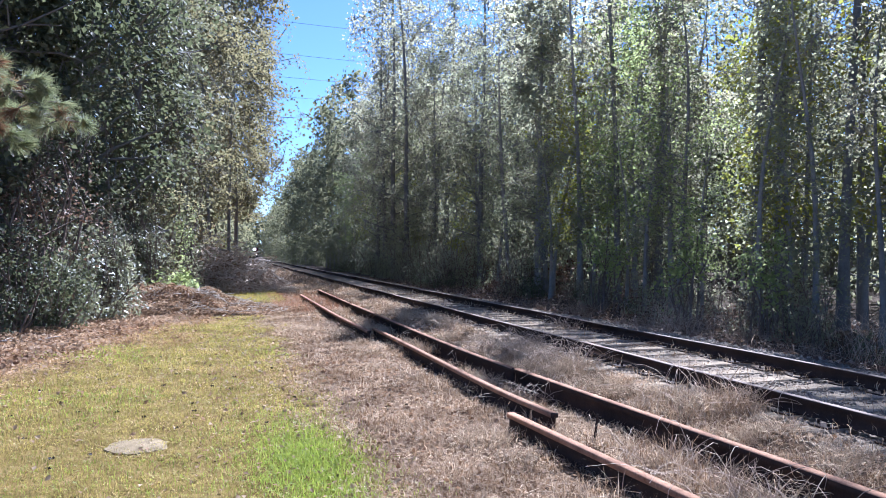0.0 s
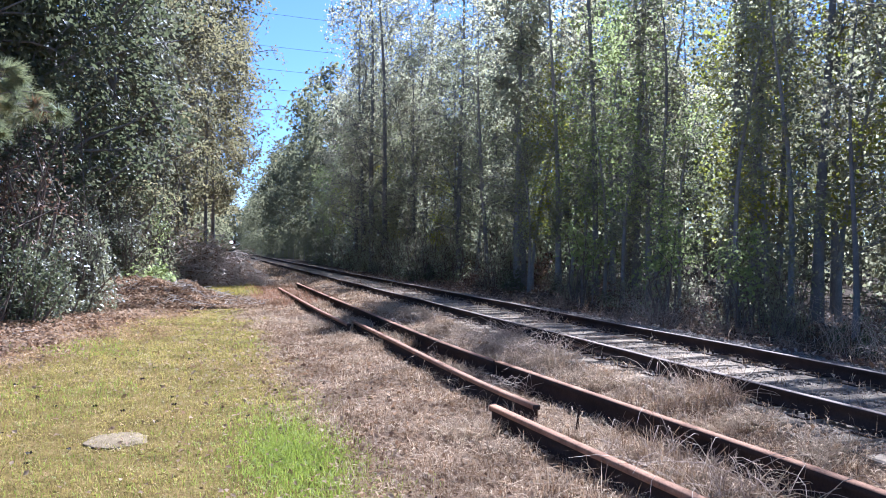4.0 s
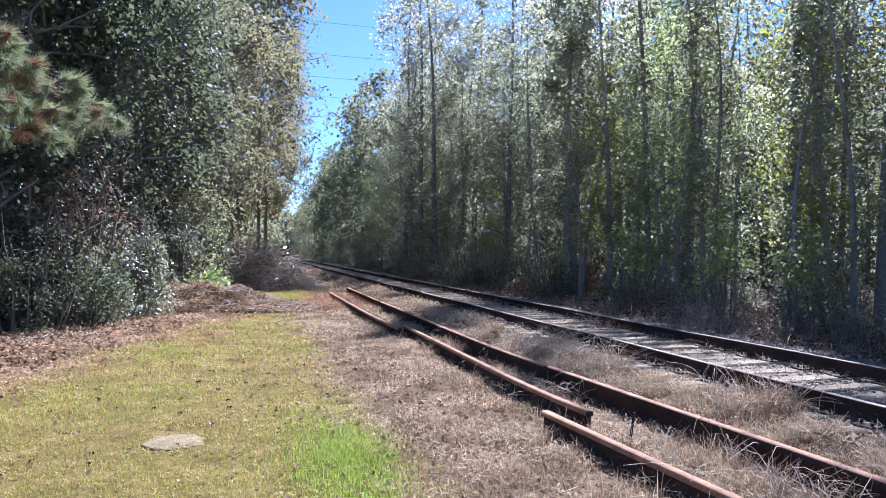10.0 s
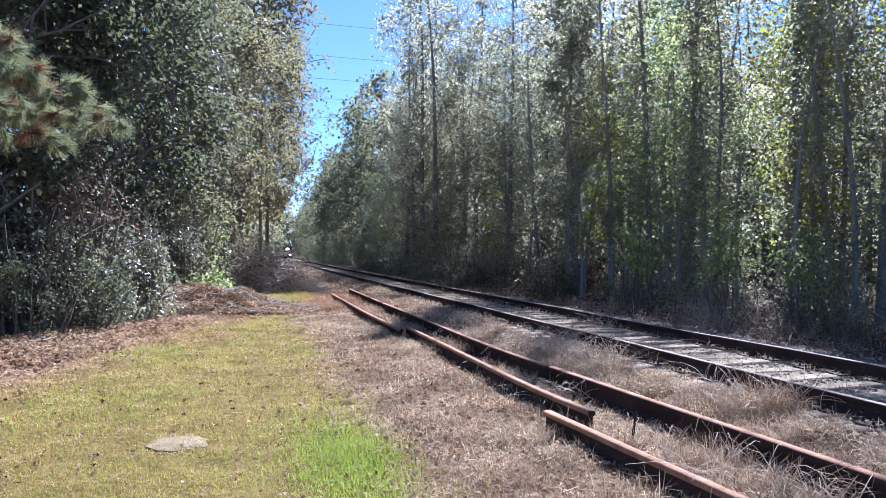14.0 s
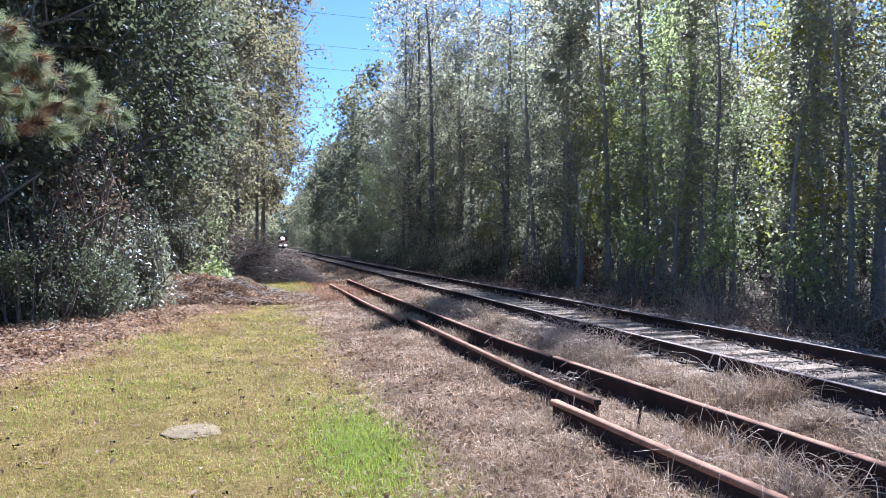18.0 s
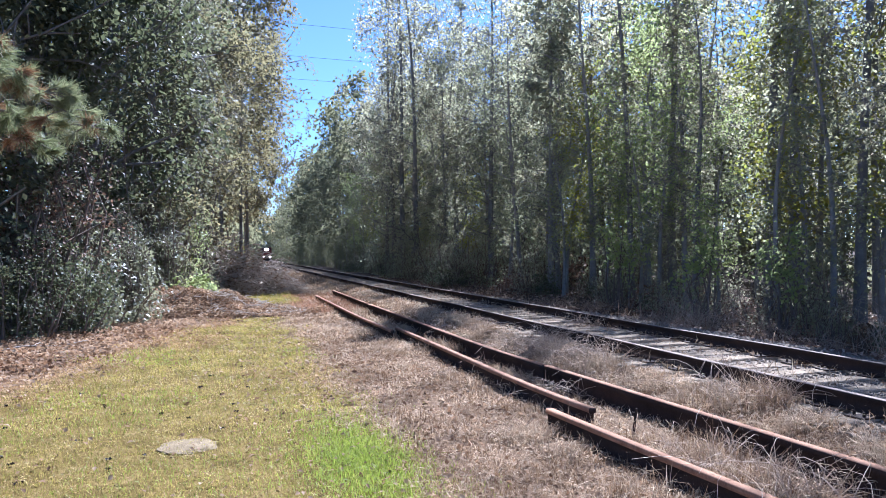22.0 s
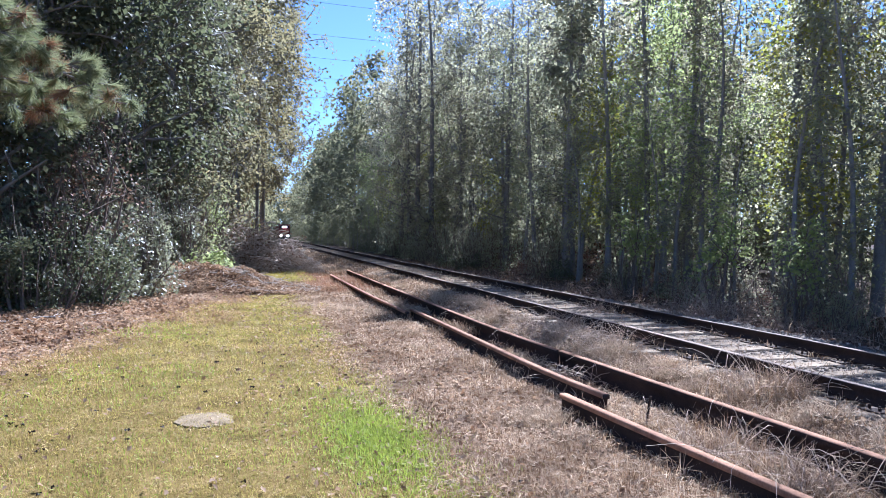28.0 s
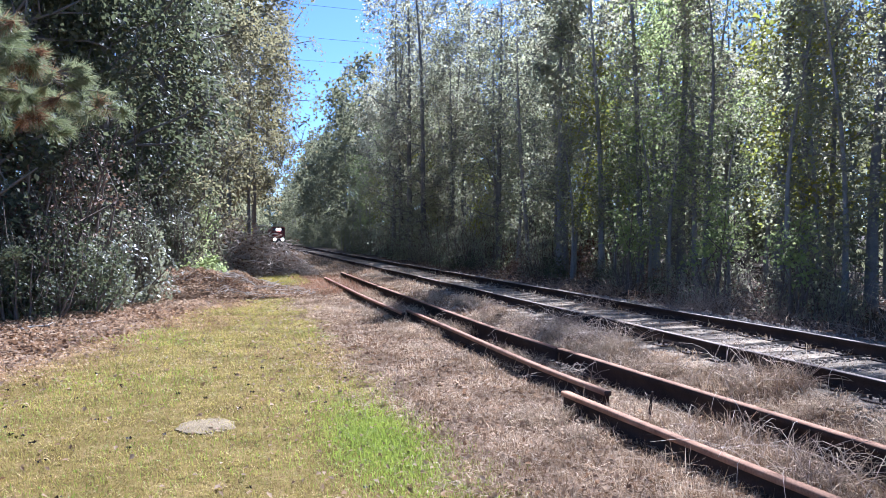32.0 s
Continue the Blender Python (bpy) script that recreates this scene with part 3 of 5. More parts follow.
# Kinds of forest tree; alike trees share their meshes.
tall = [tree_parts(100 + k, h, rr, cb, sp, 36, 12, lf, .175, lean, bk, .6, bend=.4) for k, (h, rr, cb, sp, lf, lean, bk) in enumerate([
    (18, .15, .07, 2.5, leaf_wood, (.02, .0), bark_dark), (20, .18, .1, 2.8, leaf_wood, (-.015, .01), bark_dark),
    (17, .13, .05, 2.4, leaf_wood, (-.03, 0), bark_grey), (19, .16, .08, 2.7, leaf_olive, (.0, .02), bark_dark)])]
mid_kinds = [tree_parts(200 + k, h, rr, cb, sp, 26, 11, lf, .115, lean, bk, .4, bend=.45) for k, (h, rr, cb, sp, lf, lean, bk) in enumerate([
    (10.5, .10, .2, 1.8, leaf_forest, (.03, .0), bark_grey), (9.5, .085, .24, 1.7, leaf_bright, (-.04, .01), bark_grey),
    (11, .11, .18, 1.9, leaf_olive, (-.01, 0), bark_dark), (8.5, .07, .25, 1.6, leaf_yellow, (.05, .02), bark_grey)])]
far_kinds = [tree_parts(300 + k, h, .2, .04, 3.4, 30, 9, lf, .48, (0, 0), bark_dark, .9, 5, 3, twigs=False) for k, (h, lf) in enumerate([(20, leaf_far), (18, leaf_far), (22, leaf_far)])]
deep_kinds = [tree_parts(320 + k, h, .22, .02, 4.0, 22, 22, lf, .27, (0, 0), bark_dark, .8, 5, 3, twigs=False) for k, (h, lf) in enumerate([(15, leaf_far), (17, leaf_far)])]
shrub_kinds = [shrub_parts(400 + k, h, rd, 18, 900, lf, .115) for k, (h, rd, lf) in enumerate([(2.8, 1.4, leaf_forest), (1.9, 1.3, leaf_gloss), (3.4, 1.4, leaf_olive), (1.5, 1.2, leaf_dead)])]
LT = ["slender broadleaf tree with a dark trunk and green crown", "tall forest tree with olive autumn leaves and dark trunk", "slender grey-barked tree with thin green foliage", "tall dark-trunked tree with yellowing olive leaves"]
LM = ["young grey-barked tree with green leaves at the wood's edge", "young tree with bright backlit yellow-green leaves", "small dark-trunked tree with olive leaves", "small tree turning yellow among the forest trunks"]
LS = ["leafy green shrub at the foot of the wood", "low dark glossy shrub under the trees", "tall olive shrub at the wood's edge", "low shrub with withered brown leaves under the trees"]


def put_tall(x, y, k=None, size=1.0):
    k = tg.randrange(4) if k is None else k
    return plant("forest_tree", tall[k], x, y, tg.uniform(0, 360), LT[k], "tree", WOOD, size)


def put_mid(x, y, k=None, size=1.0):
    k = tg.choice((0, 0, 0, 1, 2, 2, 3)) if k is None else k
    return plant("young_tree", mid_kinds[k], x, y, tg.uniform(0, 360), LM[k], "tree", WOOD, size)


def put_shrub(x, y, k=None, size=1.0):
    k = tg.randrange(4) if k is None else k
    return plant("shrub", shrub_kinds[k], x, y, tg.uniform(0, 360), LS[k], "shrub", "shrubs under the wood", size, names=("branchwork", "foliage"))


FAR = "trees along the far line"


def put_far(kinds, x, y, label, size=1.0, group=FAR):
    low = "thicket" in label
    return plant("thicket" if low else "distant_tree", kinds[tg.randrange(len(kinds))], x, y, tg.uniform(0, 360), label, "thicket" if low else "tree", group, size)


# right-hand wood, row by row away from the track
y = 5.0
while y < 70:
    e = float(edge_right(y))
    low = .62 if y < 24 else 1.0
    put_shrub(e + tg.uniform(-.2, .9), y + tg.uniform(-.4, .4), size=low * tg.uniform(.55, .95))
    put_shrub(e + tg.uniform(1.6, 3.2), y + tg.uniform(-.5, .5), size=low * tg.uniform(.9, 1.3))
    y += 1.35 if y < 30 else 2.2
y = 7.0
while y < 34:
    e = float(edge_right(y))
    low = .3 if y < 24 else 0
    put_mid(e + tg.uniform(.8, 1.9), y, None, tg.uniform(.8, 1.05) - low)
    put_mid(e + tg.uniform(3, 5.5), y + 1, None, tg.uniform(1.0, 1.2) - low / 2)
    if tg.random() < 0.35:
        put_tall(e + tg.uniform(6.5, 11), y + 1, None, tg.uniform(.7, .85))
    y += 1.7
while y < 78:
    e = float(edge_right(y))
    hs = .84
    put_tall(e + tg.uniform(.3, 2.2), y, None, hs * tg.uniform(.88, 1.1))
    put_mid(e + tg.uniform(-.3, 1.2), y + 1.2, None, tg.uniform(.7, 1.1))
    put_tall(e + tg.uniform(4, 8), y + 1.2, None, hs * tg.uniform(.88, 1.1))
    y += 2.6
while y < 400:
    e = float(edge_right(y))
    put_far(far_kinds, e + tg.uniform(1, 3), y, "tall leafy tree in the distant wood beside the line", tg.uniform(.8, 1.1))
    y += 4 if y < 160 else 9
y = 2.0
while y < 84:
    e = float(edge_right(y))
    size = .52 if y < 34 else .78
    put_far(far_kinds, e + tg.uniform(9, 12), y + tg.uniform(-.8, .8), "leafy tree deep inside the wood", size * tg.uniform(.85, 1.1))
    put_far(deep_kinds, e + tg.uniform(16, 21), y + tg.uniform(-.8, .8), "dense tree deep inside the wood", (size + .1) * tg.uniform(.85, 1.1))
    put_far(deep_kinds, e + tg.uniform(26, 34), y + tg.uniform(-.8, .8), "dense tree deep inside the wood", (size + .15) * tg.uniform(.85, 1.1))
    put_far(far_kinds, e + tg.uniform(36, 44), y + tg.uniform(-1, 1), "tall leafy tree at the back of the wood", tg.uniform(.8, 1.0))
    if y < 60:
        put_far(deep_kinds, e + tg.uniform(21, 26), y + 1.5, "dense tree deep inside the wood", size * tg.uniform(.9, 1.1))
    y += 3.2
for x, y in [(25, 9), (27, 12), (26, 15), (28, 18), (24, 12.5), (30, 14), (29, 21), (31, 24), (27, 23), (25, 18.5), (33, 20), (23, 15.5)]:
    put_far(deep_kinds, x, y, "dense tree deep inside the wood", tg.uniform(.85, 1.0))
# thicket at the foot of the distant trees
y = 66.0
while y < 340:
    put_far(deep_kinds, float(edge_right(y)) + tg.uniform(.2, 1.2), y, "dense thicket at the foot of the distant wood", tg.uniform(.22, .32), "thickets along the line")
    if y > 50:
        put_far(deep_kinds, float(edge_left(y)) - tg.uniform(1.4, 2.2), y + 1, "dense thicket at the foot of the distant wood", tg.uniform(.2, .3), "thickets along the line")
    y += 3.6 if y < 150 else 8
y = 33.0
while y < 66:
    put_shrub(float(edge_right(y)) - tg.uniform(.9, 1.9), y, tg.choice((0, 1, 2)), tg.uniform(.5, .8))
    put_shrub(float(edge_right(y)) - tg.uniform(.2, 1.0), y + .7, tg.choice((0, 2)), tg.uniform(.8, 1.1))
    y += 1.9
y = 58.0
while y < 330:
    put_far(deep_kinds, float(track_x(y)) + tg.uniform(3.9, 4.6), y, "dense thicket at the foot of the distant wood", tg.uniform(.12, .2), "thickets along the line")
    if y > 100:
        put_far(deep_kinds, float(track_x(y)) - tg.uniform(4.2, 4.8), y, "dense thicket at the foot of the distant wood", tg.uniform(.12, .2), "thickets along the line")
    y += 2.6 if y < 110 else 7
for _ in range(34):
    y = tg.uniform(32, 80)
    put_shrub(float(edge_right(y)) + tg.uniform(2, 7), y, tg.choice((0, 2)), tg.uniform(1.3, 1.8))
put_mid(12.2, 14.2, 3, .95)
for x, y in [(12.6, 21.6), (13.4, 23.2), (12.0, 18.6)]:
    put_mid(x, y, 1, 1.0)
# the wood closes in where the line bends away
for k in range(26):
    x = -34 + 2.6 * k
    put_far(far_kinds, x, 418 + tg.uniform(-6, 6) + .25 * max(0, x - 5), "tall leafy tree where the line bends away", tg.uniform(.9, 1.15))
    put_far(deep_kinds, x + 1.3, 408 + .25 * max(0, x - 5), "dense thicket at the foot of the distant wood", tg.uniform(.4, .6), "thickets along the line")
for k in range(13):
    x = -6 + 2.5 * k
    put_far(far_kinds, x, 434 + tg.uniform(-4, 4) + .25 * max(0, x - 5), "tall leafy tree where the line bends away", tg.uniform(1.0, 1.2))
    put_far(deep_kinds, x + 1, 446 + .25 * max(0, x - 5), "tall leafy tree where the line bends away", tg.uniform(1.2, 1.4))
for x, y in [(7.6, 338), (8.6, 350), (9.6, 362), (6.4, 345)]:
    put_far(far_kinds, x, y, "tall leafy tree where the line bends away", tg.uniform(.9, 1.05))
y = 140.0
while y < 335:
    put_far(far_kinds, float(track_x(y)) - tg.uniform(5.4, 6.6), y, "tall leafy tree in the distant wood beside the line", tg.uniform(.9, 1.15))
    y += 8
# straight masts that stand out of the wood's edge
mast = [tree_parts(350 + k, 16, rr, .38, 2.0, 16, 16, lf, .13, lean, bark_dark, .42) for k, (rr, lf, lean) in enumerate([(.13, leaf_olive, (0, 0)), (.15, leaf_forest, (.012, 0)), (.11, leaf_olive, (-.02, .01))])]
for k, x, y, sz in [(1, 12.2, 41.5, 1.1), (2, 12.0, 21.6, .95), (0, 12.2, 15.5, .95), (0, 13.5, 21.7, 1.0), (1, 13.8, 16.6, .95), (1, 12.5, 28.6, 1.0), (0, 12.5, 13.1, .9)]:
    plant("forest_tree", mast[k], x, y, tg.uniform(-20, 20), "straight dark-trunked tree at the wood's edge with high thin crown", "tree", WOOD, sz)
for x, y, k, sz in [(10.4, 46.5, 1, 1.0), (10.5, 49.8, 3, 1.0), (10.4, 43.0, 1, .92), (10.6, 53.0, 0, 1.05)]:
    put_tall(x, y, k, sz)
plant("forest_tree", tree_parts(140, 15.6, .1, .42, 1.3, 34, 18, leaf_wood, .16, (0, 0), bark_grey, .42), 11.2, 26.0, 40, "tall forest tree with a dense olive crown", "tree", WOOD)
put_mid(11.9, 24.0, 0, 1.1)
put_mid(10.9, 24.2, 0, .62)
for x, y in [(-.2, 36.3), (-.9, 38.6), (-1.3, 33.5)]:
    plant("forest_tree", mast[2], x, y, tg.uniform(0, 360), "thin bare-trunked tree among the vines", "tree", WOOD, .9)
plant("forest_tree", mast[0], -5.7, 13.9, 60, "tree with thin olive crown standing beside the pine", "tree", "large trees beside the lawn", 1.0)
spray = shrub_parts(655, 3.3, .6, 9, 620, leaf_bright, .11, low=.72, apart=True)
SLIM = ["stem"] * 9 + ["foliage"]
for x, y, sz, turn in [(10.2, 19.0, 1.02, 0), (10.0, 14.7, .95, 70), (10.1, 12.4, .9, 200)]:
    plant("sapling", spray, x, y, turn, "slim sapling with bright sunlit yellow-green leaves", "sapling", "saplings at the wood's edge", sz, names=SLIM)

# left-hand side: big evergreens, vine-hung trees, then the far line
big = [tree_parts(500 + k, h, rr, cb, sp, 60, 26, lf, sz, lean, bark_dark, .5, 9, 5) for k, (h, rr, cb, sp, lf, sz, lean) in enumerate([
    (15, .28, .06, 3.8, leaf_gloss, .165, (0, 0)), (15, .22, .04, 3.0, leaf_privet, .14, (.02, 0)), (17, .16, .06, 2.4, leaf_tan, .15, (.01, -.01)), (17, .09, .2, 3.0, leaf_tan, .15, (.015, -.01)), (14, .26, .3, 3.6, leaf_gloss, .165, (0, 0))])]
LB = ["large dark evergreen tree with glossy leaves", "broad tree hung with grey-green leafy vines", "tall vine-draped tree with olive autumn leaves", "tall tree with bare lower trunk and olive crown over the track", "dark evergreen tree with a spreading high crown"]
for k, x, y, sz, turn in [(0, -5.9, 18.5, 1.0, 20), (0, -3.7, 23.5, 1.0, 250), (1, -2.6, 27.5, .95, 60), (2, -1.2, 31.5, .95, 10),
                          (1, -7.0, 25, 1.0, 200), (3, .6, 37.5, 1.0, 120), (3, 1.0, 44, 1.0, 300), (2, -2.2, 41, 1.0, 150), (4, -4.6, 21.0, 1.0, 80), (1, -3, 35, 1.0, 80), (3, 1.1, 51, 1.0, 200), (1, -3, 44, 1.0, 0)]:
    plant("large_tree", big[k], x, y, turn, LB[k], "tree", "large trees beside the lawn", sz)
y = 57.0
while y < 400:
    put_far(far_kinds, float(edge_left(y)) - tg.uniform(1.5, 3.0), y, "tall leafy tree in the distant wood beside the line", tg.uniform(.75, .95))
    if y < 110:
        put_far(deep_kinds, float(edge_left(y)) - tg.uniform(7, 10), y, "dense tree deep inside the wood")
    y += 5 if y < 160 else 11
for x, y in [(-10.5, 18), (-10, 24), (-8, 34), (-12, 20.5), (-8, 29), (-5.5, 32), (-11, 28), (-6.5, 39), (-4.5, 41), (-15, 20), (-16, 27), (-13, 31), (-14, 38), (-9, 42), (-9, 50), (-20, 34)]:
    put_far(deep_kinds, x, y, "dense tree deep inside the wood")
# trees around and behind the lawn
for a in range(-150, 151, 25):
    if abs(a) > 100 or a < -60:
        put_far(far_kinds, 30 * math.sin(radians(a)) - 6, 30 * math.cos(radians(a)) - 4, "leafy tree standing at the back of the lawn", .9, "trees round the lawn")

# privet and vine thicket at the lawn's edge
privet = [shrub_parts(600 + k, h, rd, 24, 3600, lf, .095) for k, (h, rd, lf) in enumerate([(2.6, 1.6, leaf_shiny), (3.6, 1.5, leaf_shiny), (3.2, 1.6, leaf_gloss)])]
LP = ["dense grey-green privet bush at the lawn's edge", "tall grey-green privet bush under the trees", "dark glossy evergreen bush in the shade"]
for k, x, y, sz in [(2, -4.0, 16.6, .8), (0, -3.3, 18.8, .9), (2, -3.5, 17.4, .9), (0, -2.9, 20.2, 1.1), (1, -5.0, 18.2, 1.0), (1, -4.0, 20.8, 1.05), (2, -5.7, 15.9, .9), (2, -7.4, 15.4, 1.0), (1, -3.9, 23.8, 1.1), (2, -9.2, 14.6, 1.0),
                    (0, -3.6, 26.5, 1.0), (1, -3.0, 29, 1.1), (2, -8, 18, 1.2), (2, -11, 16, 1.1), (1, -5.4, 21, 1.2), (1, -3, 32, 1.1), (2, -1.6, 39, 1.1), (0, -1.0, 42.5, 1.0), (0, -.6, 47, 1.0)]:
    plant("privet_bush", privet[k], x, y, tg.uniform(0, 360), LP[k], "bush", "bushes at the lawn's edge", sz, names=("branchwork", "foliage"))

vine = shrub_parts(630, 4.6, 1.1, 30, 1500, leaf_dead, .075, low=.62)
for x, y, sz in [(-3.8, 18.9, 1.25), (-1.9, 30, .9)]:
    plant("withered_vine", vine, x, y, tg.uniform(0, 360), "curtain of withered reddish-brown vines in the thicket", "vine", "withered vines", sz, names=("branchwork", "foliage"))

curtain = [shrub_parts(660 + k, 7.5, 1.4, 34, 4600, lf, .12, .1) for k, lf in enumerate((leaf_privet, leaf_tan, leaf_shiny, leaf_bright))]
for k, x, y, sz in [(0, -4.2, 19.8, .9), (0, -3.7, 22.6, 1.05), (1, -2.7, 26, 1.1), (0, -1.7, 30.2, 1.1), (1, -2.0, 35.6, 1.1), (1, -1.3, 41, 1.15), (0, -3.0, 24.0, .6), (2, -2.5, 21.0, .5), (2, -2.0, 23.8, .56), (3, -1.7, 27.2, .7), (0, -2.0, 25.6, .62), (0, -1.7, 28.2, .66)]:
    plant("climbing_vine", curtain[k], x, y, tg.uniform(0, 360), ("tall mass of pale grey-green climbing leaves", "tall mass of olive climbing leaves", "sunlit mass of silvery shining climbing leaves", "sunlit mass of yellow-green climbing leaves")[k], "vine", "vine masses beside the lawn", sz, names=("branchwork", "foliage"))
gold = shrub_parts(656, 5.2, .7, 9, 500, leaf_yellow, .12, low=.6, apart=True)
plant("sapling", gold, .1, 38.2, 0, "slim sapling with yellow autumn leaves", "sapling", "saplings at the wood's edge", .85, names=SLIM)

# dry brush heaps, and the bright green bush in front of them
def brush_parts(seed, h, rad, sticks, n):
    """A mound of tangled dead stems lying every way, with withered leaves caught in it."""
    r = np.random.default_rng(seed)
    wood, pts = [], []
    for _ in range(sticks):
        a, q, b = r.uniform(0, 6.28), np.sqrt(r.uniform(0, 1)), r.uniform(0, 6.28)
        top = h * (1 - q ** 2) * r.uniform(.25, 1.05)
        p0 = np.array([np.cos(a) * q * rad, np.sin(a) * q * rad, top])
        way = np.array([np.cos(b), np.sin(b), r.normal() * .35])
        ln = r.uniform(.4, 1.5) * rad * .55
        m = np.linspace(-.5, .5, 6)[:, None]
        p = p0 + way * ln * m + np.array([0, 0, 1]) * ln * r.uniform(.1, .5) * (.25 - m ** 2) + r.normal(size=(6, 3)) * .035 * rad
        p[:, 2] = np.maximum(p[:, 2], -.03)
        wood.append(tube(p, np.linspace(.019, .007, 6) * r.uniform(.5, 1.7), 4))
        pts.append(p)
    pts = np.concatenate(pts)
    pos = pts[r.integers(0, len(pts), n)] + r.normal(size=(n, 3)) * .1
    pos[:, 2] = np.maximum(pos[:, 2], .02)
    return raw_mesh("branchwork", *joined(wood), brush_mat, smooth=True), raw_mesh("foliage", *leaf_quads(pos, .085, r, .4, .6), leaf_brush)


heap = [brush_parts(640 + k, 1.9, 1.7, 280, 2000) for k in range(2)]
for k, x, y, sz in [(0, .2, 31.6, 1.15), (1, 1.1, 30.6, .95), (0, 1.9, 30.2, .5), (1, 2.5, 29.6, .3), (1, -.9, 31.8, 1.2), (0, -1.4, 34.6, 1.5), (0, 1.3, 33.6, .6)]:
    plant("brush_heap", heap[k], x, y, tg.uniform(0, 360), "heap of dry brown brush and dead vines by the track", "brush heap", "dry brush heaps", sz, names=("branchwork", "foliage"))
green = shrub_parts(650, 1.5, .8, 14, 1500, leaf_bright, .12)
plant("green_bush", green, -1.2, 23.4, 0, "small bright yellow-green bush behind the leaf pile", "bush", "", 1.15, names=("branchwork", "foliage"))


# ---- long-needled pine at the corner of the lawn ----
def pine():
    r = np.random.default_rng(77)
    e = tagged(new("pine_tree"), "long-needled pine with drooping half-browned branch over the thicket", "pine tree")
    k = np.linspace(0, 1, 8)
    foot = np.array([-8.3, 14.9, 0])
    tp = foot + np.stack([.6 * k, -.4 * k, 12 * k], 1)
    part("trunk", raw_mesh("trunk", *tube(tp, .2 * (1 - .8 * k), 9), bark_dark, smooth=True), e)
    tops = [(-2.2, 13.6, 3.85), (-3.3, 12.9, 4.75), (-3.6, 13.2, 4.1), (-1.85, 13.9, 3.55), (-2.45, 13.4, 4.10), (-3.05, 13.0, 4.40), (-4.05, 12.8, 5.00), (-2.85, 14.4, 3.40), (-4.25, 13.6, 3.70), (-5.05, 12.6, 4.40), (-5.45, 13.2, 5.40), (-4.75, 12.9, 6.20), (-6.05, 12.6, 3.60), (-6.45, 12.4, 5.00), (-7.05, 12.3, 6.00)]
    for tip in tops:
        tip = np.array(tip)
        z0 = tip[2] + r.uniform(.3, 1.0)
        start = np.array([np.interp(z0, tp[:, 2], tp[:, c]) for c in range(3)])
        m = np.linspace(0, 1, 7)[:, None]
        p = start + (tip - start) * m + np.array([0, 0, .5]) * np.sin(m * 3.14) + r.normal(size=(7, 3)) * .05 * m
        wood = [tube(p, np.linspace(.05, .012, 7), 6)]
        green_t, brown_t = [], []
        for b in np.linspace(.5, 1, 9):
            c0 = np.array([np.interp(b, m[:, 0], p[:, c]) for c in range(3)])
            for _ in range(5 if b < 1 else 2):
                way = unit(r.normal(size=3) * [1, 1, .5] + (tip - start) / np.linalg.norm(tip - start) * .8)
                c1 = c0 + way * r.uniform(.15, .5) * (b < 1)
                wood.append(tube(np.stack([c0, (c0 + c1) / 2 + [0, 0, .02], c1 + 1e-3]), np.array([.012, .009, .006]), 4))
                n = 130
                spin = unit(r.normal(size=(n, 3)) * .6 + way * 1.1)
                ln = r.uniform(.18, .33, (n, 1))
                root = c1 - way * r.uniform(0, .16, (n, 1))
                end = root + spin * ln - np.array([0, 0, 1]) * ln * .15
                sd = unit(np.cross(spin, r.normal(size=(n, 3)))) * .0055
                v = np.stack([root - sd, root + sd, end], 1).reshape(-1, 3)
                old = c1[2] < tip[2] - .1 or r.random() < .12
                (brown_t if old else green_t).append((v, np.arange(3 * n).reshape(-1, 3)))
        br = part("branch", raw_mesh("branch", *joined(wood), bark_dark, smooth=True), e)
        if green_t:
            part("needles", raw_mesh("needles", *joined(green_t), needle_green), br, "long green pine needles")
        if brown_t:
            part("dead_needles", raw_mesh("dead_needles", *joined(brown_t), needle_brown), br, "withered orange-brown pine needles")


pine()

# ---- grass, litter, stones ----
def spots(n, x0, x1, y0, y1, near=1.0):
    """Random places, denser towards y0 by the power near."""
    x = rng.uniform(x0, x1, n)
    y = y0 + (y1 - y0) * rng.uniform(0, 1, n) ** near
    return x, y


def on_ground(x, y, dz=0.0):
    return np.stack([x, y, ground_z(x, y) + dz], 1)


def stuff(name, v, f, mat, label, category):
    return tagged(new(name, raw_mesh(name, v, f, mat)), label, category, kind="stuff")


def blotch(x, y):
    return np.sin(1.7 * x + 2.1 * np.sin(.9 * y)) * np.sin(1.3 * y + 1.5 * np.sin(1.1 * x)) + .4 * np.sin(5.3 * x + 3 * y) * np.sin(4.1 * y - 2 * x)


x, y = spots(250000, -7.5, 2.0, 3.6, 21.5, 1.8)
keep = (x < 1.35 + .35 * blotch(x, y) * .8 + rng.normal(size=len(x)) * .15) & (x > lawn_left(y) - .8 + rng.normal(size=len(x)) * .35) & (x > edge_left(y) + .4)
x, y = x[keep], y[keep]
fresh = np.exp(-(((x - .95) / .38) ** 2 + ((y - 6.0) / 1.1) ** 2)) + .2 * (blotch(x * .7 + 3, y * .6) > .4)
is_fresh = rng.random(len(x)) < fresh
L = .028 + .024 * rng.random(len(x)) + .012 * np.clip(y - 6, 0, 8) / 4
